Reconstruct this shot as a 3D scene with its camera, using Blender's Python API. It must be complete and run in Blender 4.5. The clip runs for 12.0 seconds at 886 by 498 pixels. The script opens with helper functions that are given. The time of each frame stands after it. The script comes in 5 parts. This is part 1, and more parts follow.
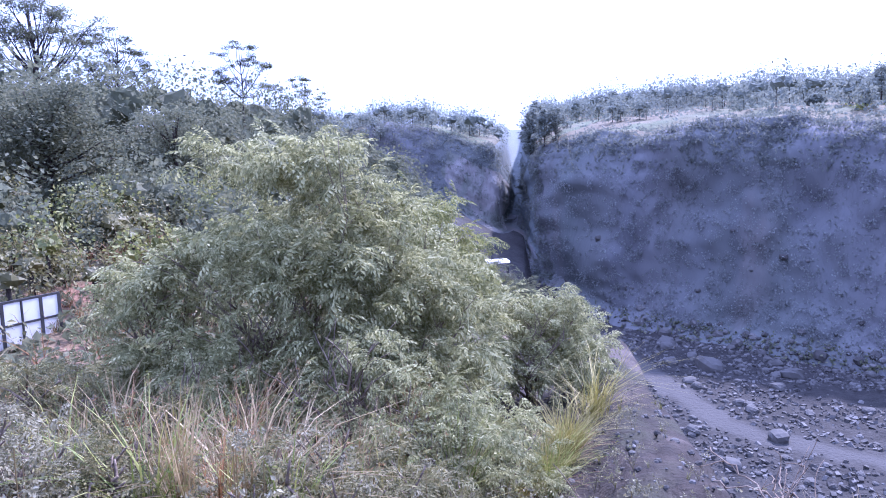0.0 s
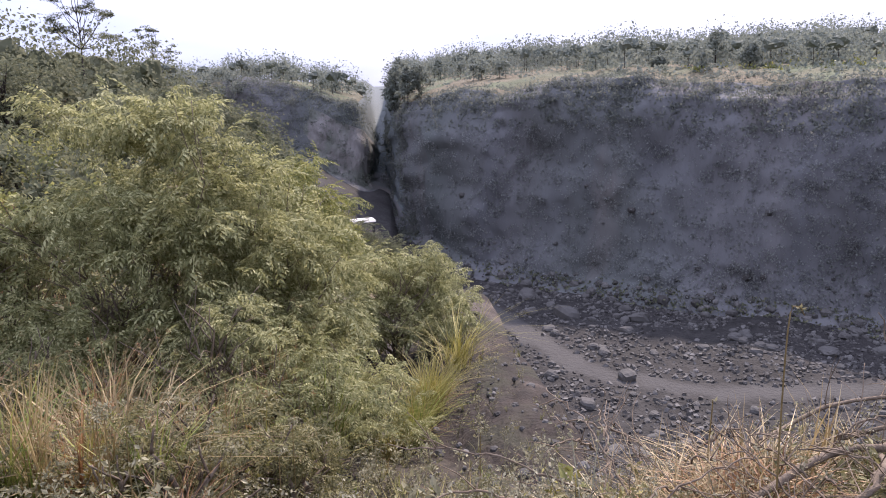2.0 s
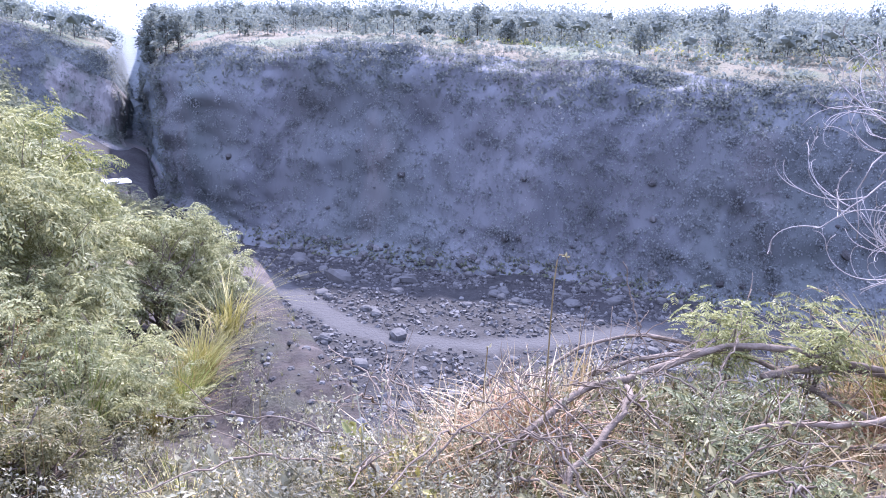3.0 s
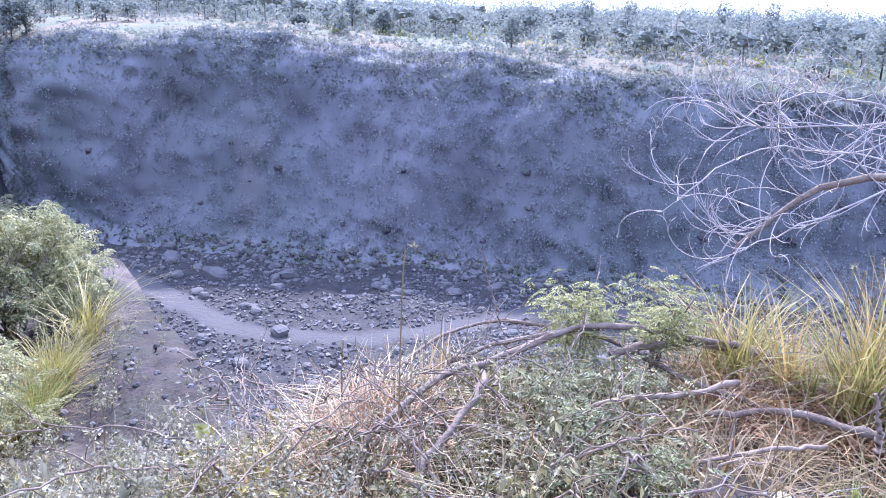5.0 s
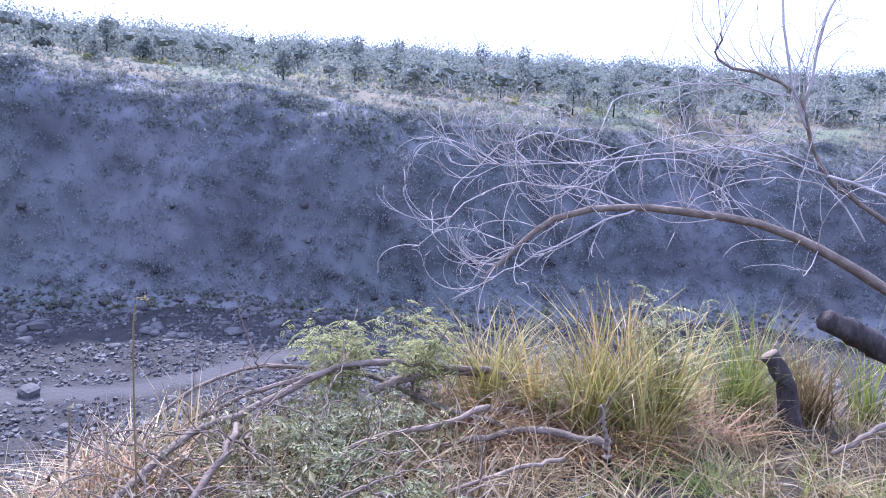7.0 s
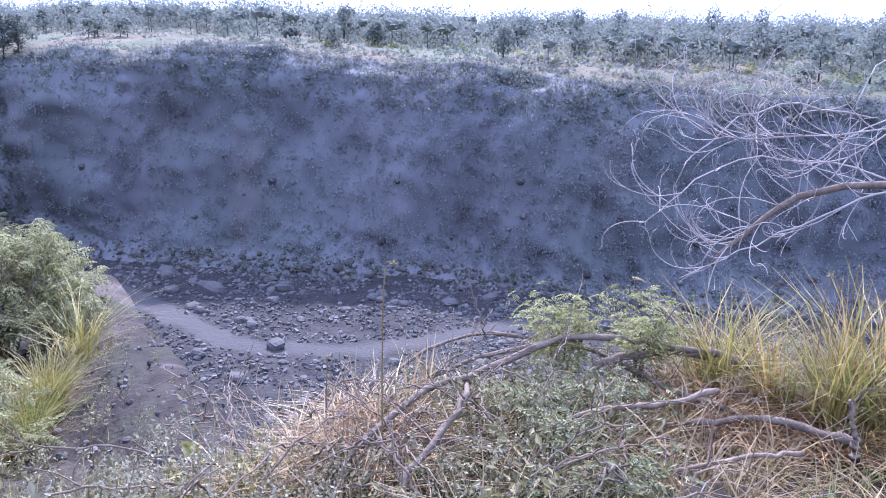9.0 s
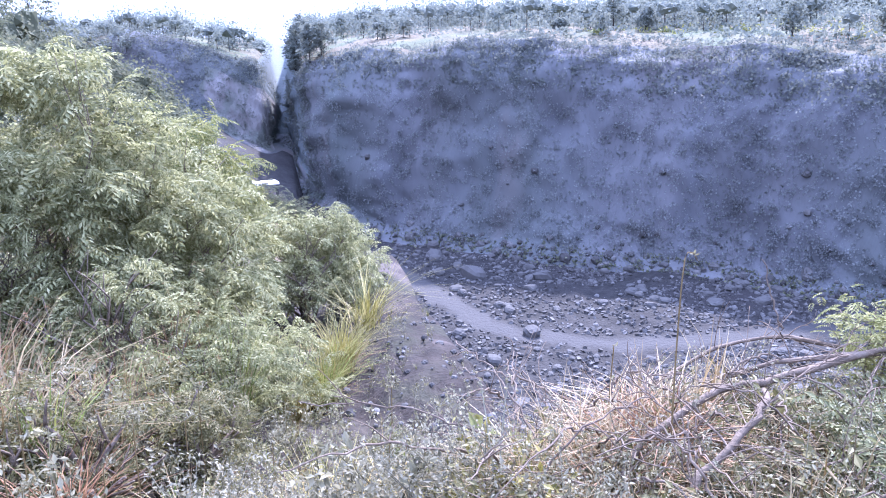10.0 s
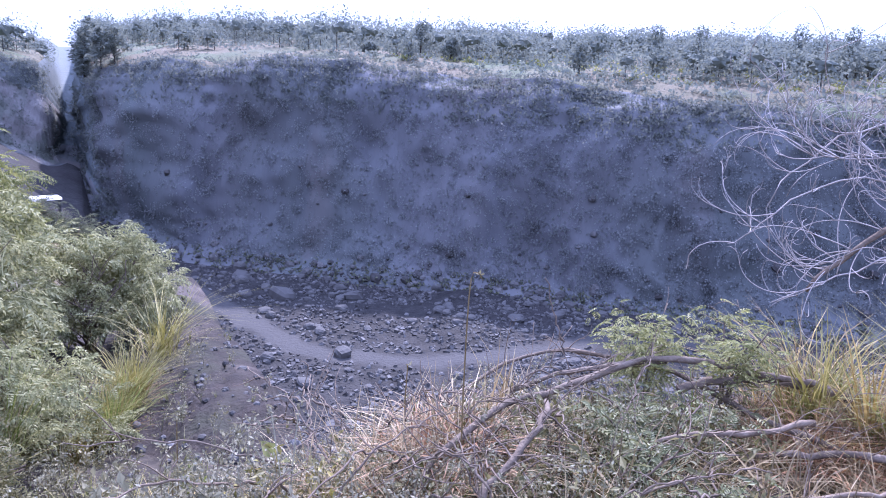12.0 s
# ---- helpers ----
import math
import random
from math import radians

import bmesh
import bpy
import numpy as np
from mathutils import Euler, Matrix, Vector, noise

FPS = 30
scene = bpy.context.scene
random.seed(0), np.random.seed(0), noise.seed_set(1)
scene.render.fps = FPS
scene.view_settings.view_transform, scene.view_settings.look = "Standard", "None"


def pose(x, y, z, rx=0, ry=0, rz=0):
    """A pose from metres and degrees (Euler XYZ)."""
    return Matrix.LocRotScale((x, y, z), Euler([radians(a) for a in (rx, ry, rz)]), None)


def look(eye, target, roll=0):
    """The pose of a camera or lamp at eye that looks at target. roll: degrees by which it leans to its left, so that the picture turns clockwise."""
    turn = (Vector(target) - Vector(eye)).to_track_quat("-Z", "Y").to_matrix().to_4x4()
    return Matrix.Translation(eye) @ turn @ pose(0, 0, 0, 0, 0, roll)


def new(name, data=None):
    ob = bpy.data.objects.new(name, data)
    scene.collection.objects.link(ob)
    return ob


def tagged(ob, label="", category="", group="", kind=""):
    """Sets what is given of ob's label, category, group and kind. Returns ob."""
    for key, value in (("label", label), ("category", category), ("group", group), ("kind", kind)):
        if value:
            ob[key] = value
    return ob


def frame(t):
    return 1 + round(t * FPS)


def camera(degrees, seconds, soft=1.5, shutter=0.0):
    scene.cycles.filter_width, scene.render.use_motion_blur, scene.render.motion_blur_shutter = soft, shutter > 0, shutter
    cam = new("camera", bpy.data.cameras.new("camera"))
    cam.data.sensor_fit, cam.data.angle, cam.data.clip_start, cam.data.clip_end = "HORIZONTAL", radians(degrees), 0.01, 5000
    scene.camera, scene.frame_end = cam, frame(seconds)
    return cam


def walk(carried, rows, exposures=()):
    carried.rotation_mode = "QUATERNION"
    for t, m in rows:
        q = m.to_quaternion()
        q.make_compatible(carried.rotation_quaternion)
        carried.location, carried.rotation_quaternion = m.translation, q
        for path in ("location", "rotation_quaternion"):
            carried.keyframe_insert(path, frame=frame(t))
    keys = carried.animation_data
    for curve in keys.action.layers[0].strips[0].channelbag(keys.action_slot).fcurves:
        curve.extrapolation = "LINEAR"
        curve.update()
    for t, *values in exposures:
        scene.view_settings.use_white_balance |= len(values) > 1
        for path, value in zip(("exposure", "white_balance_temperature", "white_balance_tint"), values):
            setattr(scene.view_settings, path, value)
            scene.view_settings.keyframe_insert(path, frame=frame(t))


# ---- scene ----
cam = camera(63.68, 12.0, soft=1.0)
# seconds, eye, then yaw to the left, pitch up and roll to the left in degrees
PATH = [
    (0.0, -0.105, 0.176, 1.653, 1.28, -5.96, -2.17),
    (0.5, -0.128, 0.162, 1.673, 6.64, -4.58, -2.0),
    (1.0, -0.125, 0.086, 1.703, 5.08, -6.18, -2.72),
    (1.5, -0.101, 0.01, 1.704, -0.33, -7.34, -3.0),
    (2.0, -0.06, -0.03, 1.716, -9.34, -9.72, -2.16),
    (2.5, -0.067, 0.005, 1.695, -19.87, -11.86, -1.14),
    (3.0, -0.084, 0.044, 1.662, -27.82, -12.8, 0.92),
    (3.2, -0.083, 0.021, 1.665, -26.66, -13.41, 0.31),
    (4.8, 0.026, 0.013, 1.687, -36.56, -13.47, 1.26),
    (5.0, 0.043, -0.012, 1.657, -37.49, -13.29, 1.32),
    (5.5, 0.064, -0.027, 1.665, -39.98, -13.07, 1.68),
    (6.0, 0.101, -0.046, 1.668, -45.29, -12.91, 2.8),
    (6.5, 0.145, -0.056, 1.683, -49.85, -11.94, 1.97),
    (7.0, 0.172, -0.095, 1.702, -55.13, -10.24, 2.15),
    (7.2, 0.174, -0.109, 1.7, -57.23, -10.22, 2.32),
    (7.7, 0.175, -0.11, 1.7, -59.0, -10.4, 2.0),
    (8.8, 0.155, -0.059, 1.695, -44.45, -12.38, 0.65),
    (9.0, 0.064, -0.096, 1.699, -37.83, -12.49, 0.42),
    (9.5, -0.005, -0.024, 1.681, -24.97, -13.3, -1.16),
    (10.0, -0.067, -0.022, 1.679, -16.83, -13.01, -1.66),
    (10.5, -0.084, 0.031, 1.674, -10.86, -11.46, -1.71),
    (11.0, -0.047, 0.018, 1.677, -15.92, -10.83, -1.43),
    (11.5, -0.017, -0.001, 1.674, -24.62, -11.38, 0.76),
    (12.0, 0.016, -0.028, 1.677, -32.26, -11.43, 1.39),
]


def view(x, y, z, yaw, pitch, roll):
    return pose(x, y, z, 90, 0, yaw) @ pose(0, 0, 0, pitch, 0, 0) @ pose(0, 0, 0, 0, 0, roll)


EXPOSURES = [(0.0, 2.75, 4470, 41), (0.4, 2.17, 4660, 41), (0.9, 1.82, 5570, 31), (2.0, 2.12, 5720, 27), (2.4, 2.55, 5120, 30), (2.8, 3.0, 4970, 34), (3.2, 3.15, 4730, 33), (6.0, 3.2, 4630, 34), (6.6, 3.0, 4670, 34), (7.2, 2.75, 4670, 34), (8.8, 2.7, 4650, 34), (9.3, 3.1, 4650, 34), (10.0, 3.25, 4610, 33), (10.5, 3.1, 4590, 34), (11.3, 2.8, 4580, 37), (12.0, 2.65, 4620, 37)]
walk(cam, [(row[0], view(*row[1:])) for row in PATH], EXPOSURES)

# ---- light ----
SUN_BEARING, SUN_HEIGHT = 32.0, 48.0
HAZE = 2.2
world = bpy.data.worlds.new("sky")
scene.world = world
world.use_nodes = True
wn = world.node_tree.nodes
sky = wn.new("ShaderNodeTexSky")
sky.sky_type, sky.sun_disc = "NISHITA", False
sky.sun_elevation, sky.sun_rotation = radians(SUN_HEIGHT), radians(SUN_BEARING)
sky.air_density, sky.dust_density, sky.ozone_density = 1.0, 4.0, 1.0
haze = wn.new("ShaderNodeMix")
haze.data_type = "RGBA"
haze.inputs[0].default_value = 0.94
cloud = wn.new("ShaderNodeTexNoise")
cloud.inputs["Scale"].default_value, cloud.inputs["Detail"].default_value = 3.0, 6
cloud_co = wn.new("ShaderNodeTexCoord")
cloud_map = wn.new("ShaderNodeMapping")
cloud_map.inputs["Scale"].default_value = (1, 1, 3.5)
cloud_ramp = wn.new("ShaderNodeValToRGB")
cloud_ramp.color_ramp.elements[0].position, cloud_ramp.color_ramp.elements[0].color = 0.38, (0.72, 0.78, 0.93, 1)
cloud_ramp.color_ramp.elements[1].position, cloud_ramp.color_ramp.elements[1].color = 0.62, (0.95, 0.98, 1.07, 1)
cloud_gain = wn.new("ShaderNodeVectorMath")
cloud_gain.operation = "SCALE"
cloud_gain.inputs[3].default_value = HAZE
# a veiled sky is dimmer low down than overhead
height_of = wn.new("ShaderNodeSeparateXYZ")
veil = wn.new("ShaderNodeMapRange")
for k, value in ((1, 0.0), (2, 1.0), (3, 0.58), (4, 1.7)):
    veil.inputs[k].default_value = value
veil_gain = wn.new("ShaderNodeVectorMath")
veil_gain.operation = "SCALE"
wl = world.node_tree.links
wl.new(cloud_co.outputs["Generated"], height_of.inputs[0])
wl.new(height_of.outputs[2], veil.inputs[0])
wl.new(veil.outputs[0], veil_gain.inputs[3])
wl.new(cloud_co.outputs["Generated"], cloud_map.inputs[0])
wl.new(cloud_map.outputs[0], cloud.inputs["Vector"])
wl.new(cloud.outputs["Fac"], cloud_ramp.inputs[0])
wl.new(cloud_ramp.outputs[0], cloud_gain.inputs[0])
wl.new(sky.outputs[0], haze.inputs[6])
wl.new(cloud_gain.outputs[0], veil_gain.inputs[0])
wl.new(veil_gain.outputs[0], haze.inputs[7])
wl.new(haze.outputs[2], wn["Background"].inputs[0])
wn["Background"].inputs[1].default_value = 0.15
sun_data = bpy.data.lights.new("sun", "SUN")
sun_data.energy, sun_data.angle, sun_data.color = 1.75, radians(2.0), (1.0, 0.86, 0.64)
sun = new("sun", sun_data)
sb, se = radians(SUN_BEARING), radians(SUN_HEIGHT)
sun.matrix_basis = look((0, 0, 60), Vector((0, 0, 60)) - Vector((math.sin(sb) * math.cos(se), math.cos(sb) * math.cos(se), math.sin(se))))

rng = np.random.default_rng(7)


# ---- materials ----
def material(name, stops, scale=6.0, rough=0.9, bump=0.4, bump_scale=30.0, island=0.0, translucent=0.0, patches=(), spec=0.2, stretch=1.0):
    """A procedural surface: colour stops over two scales of noise (and per leaf or stone), fine relief."""
    m = bpy.data.materials.new(name)
    m.use_nodes = True
    n, l = m.node_tree.nodes, m.node_tree.links
    bsdf = n["Principled BSDF"]
    bsdf.inputs["Roughness"].default_value = rough
    bsdf.inputs["Specular IOR Level"].default_value = spec
    tex = n.new("ShaderNodeTexCoord")
    co = n.new("ShaderNodeMapping")
    co.inputs["Scale"].default_value = (1, 1, stretch)
    l.new(tex.outputs["Object"], co.inputs["Vector"])
    n1 = n.new("ShaderNodeTexNoise")
    n1.inputs["Scale"].default_value, n1.inputs["Detail"].default_value, n1.inputs["Roughness"].default_value = scale, 8, 0.65
    l.new(co.outputs["Vector"], n1.inputs["Vector"])
    fac = n1.outputs["Fac"]
    if island:
        geo = n.new("ShaderNodeNewGeometry")
        mix = n.new("ShaderNodeMix")
        mix.inputs[0].default_value = island
        l.new(n1.outputs["Fac"], mix.inputs[2])
        l.new(geo.outputs["Random Per Island"], mix.inputs[3])
        fac = mix.outputs[0]
    ramp = n.new("ShaderNodeValToRGB")
    els = ramp.color_ramp.elements
    while len(els) < len(stops):
        els.new(0.5)
    for e, (p, c) in zip(els, stops):
        e.position, e.color = p, (*c, 1)
    l.new(fac, ramp.inputs[0])
    colour = ramp.outputs[0]
    for p_scale, low, high, c in patches:
        pn = n.new("ShaderNodeTexNoise")
        pn.inputs["Scale"].default_value, pn.inputs["Detail"].default_value = p_scale, 5
        l.new(co.outputs["Vector"], pn.inputs["Vector"])
        mr = n.new("ShaderNodeMapRange")
        mr.inputs[1].default_value, mr.inputs[2].default_value = low, high
        l.new(pn.outputs["Fac"], mr.inputs[0])
        mx = n.new("ShaderNodeMix")
        mx.data_type = "RGBA"
        l.new(mr.outputs[0], mx.inputs[0])
        l.new(colour, mx.inputs[6])
        mx.inputs[7].default_value = (*c, 1)
        colour = mx.outputs[2]
    l.new(colour, bsdf.inputs["Base Color"])
    if bump:
        bn = n.new("ShaderNodeTexNoise")
        bn.inputs["Scale"].default_value, bn.inputs["Detail"].default_value = bump_scale, 6
        l.new(co.outputs["Vector"], bn.inputs["Vector"])
        bp = n.new("ShaderNodeBump")
        bp.inputs["Strength"].default_value, bp.inputs["Distance"].default_value = bump, 0.6 / bump_scale
        l.new(bn.outputs["Fac"], bp.inputs["Height"])
        l.new(bp.outputs[0], bsdf.inputs["Normal"])
    if translucent:
        tr = n.new("ShaderNodeBsdfTranslucent")
        l.new(colour, tr.inputs[0])
        ms = n.new("ShaderNodeMixShader")
        ms.inputs[0].default_value = translucent
        l.new(bsdf.outputs[0], ms.inputs[1])
        l.new(tr.outputs[0], ms.inputs[2])
        l.new(ms.outputs[0], n["Material Output"].inputs[0])
    return m


def leafy(name, dark, mid, light, translucent=0.3, scale=1.2, rough=0.55, spec=0.3, island=0.55):
    return material(name, [(0.2, dark), (0.5, mid), (0.8, light)], scale=scale, rough=rough, bump=0, island=island, translucent=translucent, spec=spec)


M_SOIL = material("foreground_soil", [(0.25, (0.0202, 0.0166, 0.013)), (0.5, (0.0397, 0.0325, 0.0239)), (0.75, (0.0867, 0.0708, 0.0477))], scale=5, bump=0.8, bump_scale=25)
M_BANK = material("bank_earth", [(0.25, (0.0133, 0.0106, 0.00796)), (0.5, (0.0265, 0.0205, 0.0159)), (0.78, (0.053, 0.0418, 0.0324))], scale=1.6, bump=1.0, bump_scale=9, patches=[(0.5, 0.5, 0.62, (0.034, 0.033, 0.02)), (2.2, 0.56, 0.66, (0.02, 0.016, 0.013)), (0.35, 0.58, 0.66, (0.085, 0.068, 0.055))])
# Dark volcanic gravel, darkened further in colour to stand for cloud shade.
M_BED = material("river_gravel", [(0.3, (0.0177, 0.0164, 0.0151)), (0.5, (0.0282, 0.0262, 0.0236)), (0.72, (0.0459, 0.0426, 0.0387))], scale=0.7, bump=1.0, bump_scale=2.5, patches=[(0.06, 0.5, 0.62, (0.033, 0.03, 0.028))])


def add_sand(m):
    """Blend the pale sand of the track into the gravel, by the ground's sand attribute."""
    n, l = m.node_tree.nodes, m.node_tree.links
    link = n["Principled BSDF"].inputs["Base Color"].links[0]
    at = n.new("ShaderNodeAttribute")
    at.attribute_name = "sand"
    mx = n.new("ShaderNodeMix")
    mx.data_type = "RGBA"
    l.new(at.outputs["Fac"], mx.inputs[0])
    l.new(link.from_socket, mx.inputs[6])
    # the sand tone is lowered along with the gravel, for the cloud shade
    mx.inputs[7].default_value = (0.058, 0.055, 0.051, 1)
    l.new(mx.outputs[2], n["Principled BSDF"].inputs["Base Color"])


add_sand(M_BED)
# Haze before the wall is put into its colour: greyed, with little contrast.
M_WALL = material("hazy_wall_earth", [(0.25, (0.106, 0.109, 0.11)), (0.5, (0.122, 0.122, 0.12)), (0.78, (0.141, 0.135, 0.129))], scale=0.16, bump=0.4, bump_scale=1.2, patches=[(0.04, 0.46, 0.64, (0.096, 0.104, 0.095)), (0.06, 0.56, 0.7, (0.133, 0.117, 0.104))], stretch=0.16)
M_DRYGRASS = material("plateau_grass", [(0.25, (0.056, 0.0624, 0.0336)), (0.5, (0.108, 0.0928, 0.056)), (0.75, (0.168, 0.132, 0.088))], scale=0.12, bump=0.9, bump_scale=2.0, patches=[(0.05, 0.5, 0.6, (0.08, 0.095, 0.05))])
M_HILL = material("hill_grass", [(0.25, (0.045, 0.048, 0.025)), (0.5, (0.095, 0.085, 0.045)), (0.78, (0.18, 0.125, 0.075))], scale=0.5, bump=0.9, bump_scale=5, patches=[(0.2, 0.56, 0.66, (0.2, 0.115, 0.07))])
# The slope seen through the gap is paled and greyed to imitate haze.
M_FAR = material("hazy_far_slope", [(0.3, (0.085, 0.1, 0.098)), (0.7, (0.125, 0.138, 0.132))], scale=0.05, bump=0.5, bump_scale=0.4)
M_CLIFF = material("pale_cliff_earth", [(0.3, (0.133, 0.121, 0.106)), (0.5, (0.187, 0.173, 0.156)), (0.7, (0.257, 0.242, 0.22))], scale=0.22, bump=0.9, bump_scale=0.8, patches=[(0.12, 0.52, 0.6, (0.13, 0.135, 0.11))], stretch=0.5)
# Boulder tones are lowered too, with the bed's cloud shade in them.
M_ROCK = material("grey_boulder", [(0.25, (0.055, 0.0512, 0.0466)), (0.55, (0.0938, 0.0891, 0.081)), (0.8, (0.162, 0.153, 0.139))], scale=1.3, bump=0.6, bump_scale=9, island=0.5, spec=0.1)
M_BUSH = leafy("dusty_green_leaf", (0.135, 0.14, 0.0562), (0.265, 0.266, 0.113), (0.496, 0.476, 0.244), translucent=0.42, spec=0.2, rough=0.65)
M_SAPLING = leafy("sapling_leaf", (0.12, 0.13, 0.0357), (0.25, 0.25, 0.0808), (0.43, 0.41, 0.17), translucent=0.45)
M_SHRUB = leafy("dark_shrub_leaf", (0.06, 0.0666, 0.024), (0.14, 0.147, 0.0576), (0.3, 0.294, 0.136), scale=3.0)
M_GOLD = leafy("golden_grass_blade", (0.184, 0.118, 0.0255), (0.378, 0.265, 0.0638), (0.572, 0.421, 0.145), scale=2.0)
M_BUSH_Y = leafy("yellow_green_leaf", (0.104, 0.12, 0.032), (0.209, 0.216, 0.064), (0.342, 0.322, 0.112), translucent=0.4)
M_TREE = leafy("dark_tree_leaf", (0.08, 0.088, 0.052), (0.14, 0.148, 0.088), (0.225, 0.222, 0.135), scale=0.5, spec=0.05, rough=0.7, island=0.4, translucent=0.4)
# Paler, greyer than the near tree leaf: haze over distance is in this colour.
M_WOODS = leafy("hazy_woodland_leaf", (0.144, 0.161, 0.135), (0.191, 0.209, 0.17), (0.252, 0.261, 0.2), scale=0.12, spec=0.05, rough=0.8, island=0.25, translucent=0.4)
# Leaf colour lifted far above real scrub, to stand for haze before the wall.
M_SCRUB = leafy("hazy_scrub_leaf", (0.214, 0.223, 0.205), (0.238, 0.244, 0.224), (0.262, 0.26, 0.232), scale=0.06, spec=0.0, rough=0.95, island=0.05, translucent=0.5)
# Darker copy of the scrub leaf for the sunlit rim, still tinted for haze.
M_RIM = leafy("hazy_rim_leaf", (0.13, 0.142, 0.12), (0.165, 0.175, 0.145), (0.21, 0.213, 0.165), scale=0.1, spec=0.0, rough=0.9, island=0.15, translucent=0.4)
M_WEED = leafy("dry_weed_leaf", (0.09, 0.082, 0.042), (0.195, 0.178, 0.094), (0.38, 0.35, 0.215), scale=2.5, translucent=0.35)
M_HAY = leafy("bleached_hay", (0.175, 0.12, 0.0517), (0.33, 0.248, 0.114), (0.532, 0.427, 0.236), scale=2.0)
M_FLUFF = leafy("bleached_weed", (0.101, 0.0914, 0.0525), (0.211, 0.193, 0.115), (0.37, 0.344, 0.226), scale=2.5, translucent=0.35)
M_HERB = leafy("herb_leaf", (0.0765, 0.0743, 0.0251), (0.157, 0.143, 0.0544), (0.272, 0.242, 0.102), scale=2.5, translucent=0.35)
M_STRAW = leafy("straw", (0.0912, 0.0609, 0.0222), (0.201, 0.147, 0.0585), (0.371, 0.286, 0.14), scale=2.0)
M_DULLGRASS = leafy("dull_green_grass", (0.075, 0.0808, 0.024), (0.16, 0.157, 0.052), (0.3, 0.266, 0.112), scale=2.0)
M_YGRASS = leafy("yellowed_grass_blade", (0.119, 0.113, 0.0238), (0.259, 0.23, 0.0527), (0.432, 0.363, 0.119), scale=2.0)
M_GRASS = leafy("green_grass_blade", (0.08, 0.109, 0.0176), (0.185, 0.223, 0.04), (0.35, 0.342, 0.088), scale=2.0)
M_BARK = material("grey_bark", [(0.25, (0.0726, 0.054, 0.0377)), (0.55, (0.152, 0.118, 0.0835)), (0.8, (0.26, 0.211, 0.159))], scale=9, bump=0.8, bump_scale=45)
M_DARKBARK = material("dark_charred_bark", [(0.25, (0.016, 0.013, 0.011)), (0.55, (0.05, 0.04, 0.033)), (0.8, (0.14, 0.115, 0.095))], scale=14, bump=1.0, bump_scale=45, stretch=0.5)
M_TWIG = material("pale_dead_twig", [(0.25, (0.221, 0.191, 0.162)), (0.6, (0.357, 0.323, 0.285)), (0.85, (0.493, 0.459, 0.408))], scale=6, bump=0.3, bump_scale=60)
M_RUST = leafy("rusty_dead_leaf", (0.124, 0.0588, 0.0238), (0.281, 0.145, 0.0595), (0.454, 0.274, 0.132), scale=3.0)
M_GREYWOOD = material("weathered_grey_wood", [(0.25, (0.0936, 0.0684, 0.0445)), (0.55, (0.187, 0.143, 0.0989)), (0.8, (0.288, 0.236, 0.17))], scale=14, bump=0.8, bump_scale=60)
M_CUTWOOD = material("cut_wood", [(0.3, (0.12, 0.09, 0.06)), (0.7, (0.22, 0.17, 0.115))], scale=20, bump=0.4, bump_scale=60)
M_WHITE = material("white_panel_sheet", [(0.3, (0.86, 0.84, 0.8)), (0.7, (0.93, 0.91, 0.87))], scale=3, rough=0.5, translucent=0.55, bump=0.1, patches=[(2.0, 0.62, 0.74, (0.74, 0.72, 0.67))])
M_FRAME = material("dark_frame_paint", [(0.3, (0.03, 0.03, 0.03)), (0.7, (0.06, 0.055, 0.05))], scale=8, rough=0.6, bump=0.2)
M_PAPER = material("crumpled_paper", [(0.3, (0.3, 0.3, 0.28)), (0.7, (0.45, 0.45, 0.43))], scale=14, rough=0.8, bump=0.5)


# ---- mesh helpers ----
def mesh_of(name, verts, faces, mats, smooth=True, slots=None):
    """A mesh from arrays of vertices and of quads."""
    verts, faces = np.asarray(verts, np.float32), np.asarray(faces, np.int32)
    me = bpy.data.meshes.new(name)
    me.vertices.add(len(verts))
    me.vertices.foreach_set("co", verts.ravel())
    k = faces.shape[1]
    me.loops.add(faces.size)
    me.loops.foreach_set("vertex_index", faces.ravel())
    me.polygons.add(len(faces))
    me.polygons.foreach_set("loop_start", np.arange(0, faces.size, k, dtype=np.int32))
    if slots is not None:
        me.polygons.foreach_set("material_index", np.asarray(slots, np.int32))
    me.polygons.foreach_set("use_smooth", np.full(len(faces), smooth, dtype=bool))
    for m in mats if isinstance(mats, (list, tuple)) else [mats]:
        me.materials.append(m)
    me.update(calc_edges=True)
    return me


def join(pieces):
    """One pair of arrays from several (verts, quads)."""
    vs, fs, n = [], [], 0
    for v, f in pieces:
        vs.append(np.asarray(v, float))
        fs.append(np.asarray(f, int) + n)
        n += len(v)
    return np.concatenate(vs), np.concatenate(fs)


def turns(yaw, pitch, roll):
    """Rotation matrices from arrays of angles: roll about y, then pitch about x, then yaw about z."""
    cy, sy, cp, sp, cr, sr = np.cos(yaw), np.sin(yaw), np.cos(pitch), np.sin(pitch), np.cos(roll), np.sin(roll)
    o, i = np.zeros_like(cy), np.ones_like(cy)
    z = np.stack([np.stack([cy, -sy, o], -1), np.stack([sy, cy, o], -1), np.stack([o, o, i], -1)], -2)
    x = np.stack([np.stack([i, o, o], -1), np.stack([o, cp, -sp], -1), np.stack([o, sp, cp], -1)], -2)
    y = np.stack([np.stack([cr, o, sr], -1), np.stack([o, i, o], -1), np.stack([-sr, o, cr], -1)], -2)
    return z @ x @ y


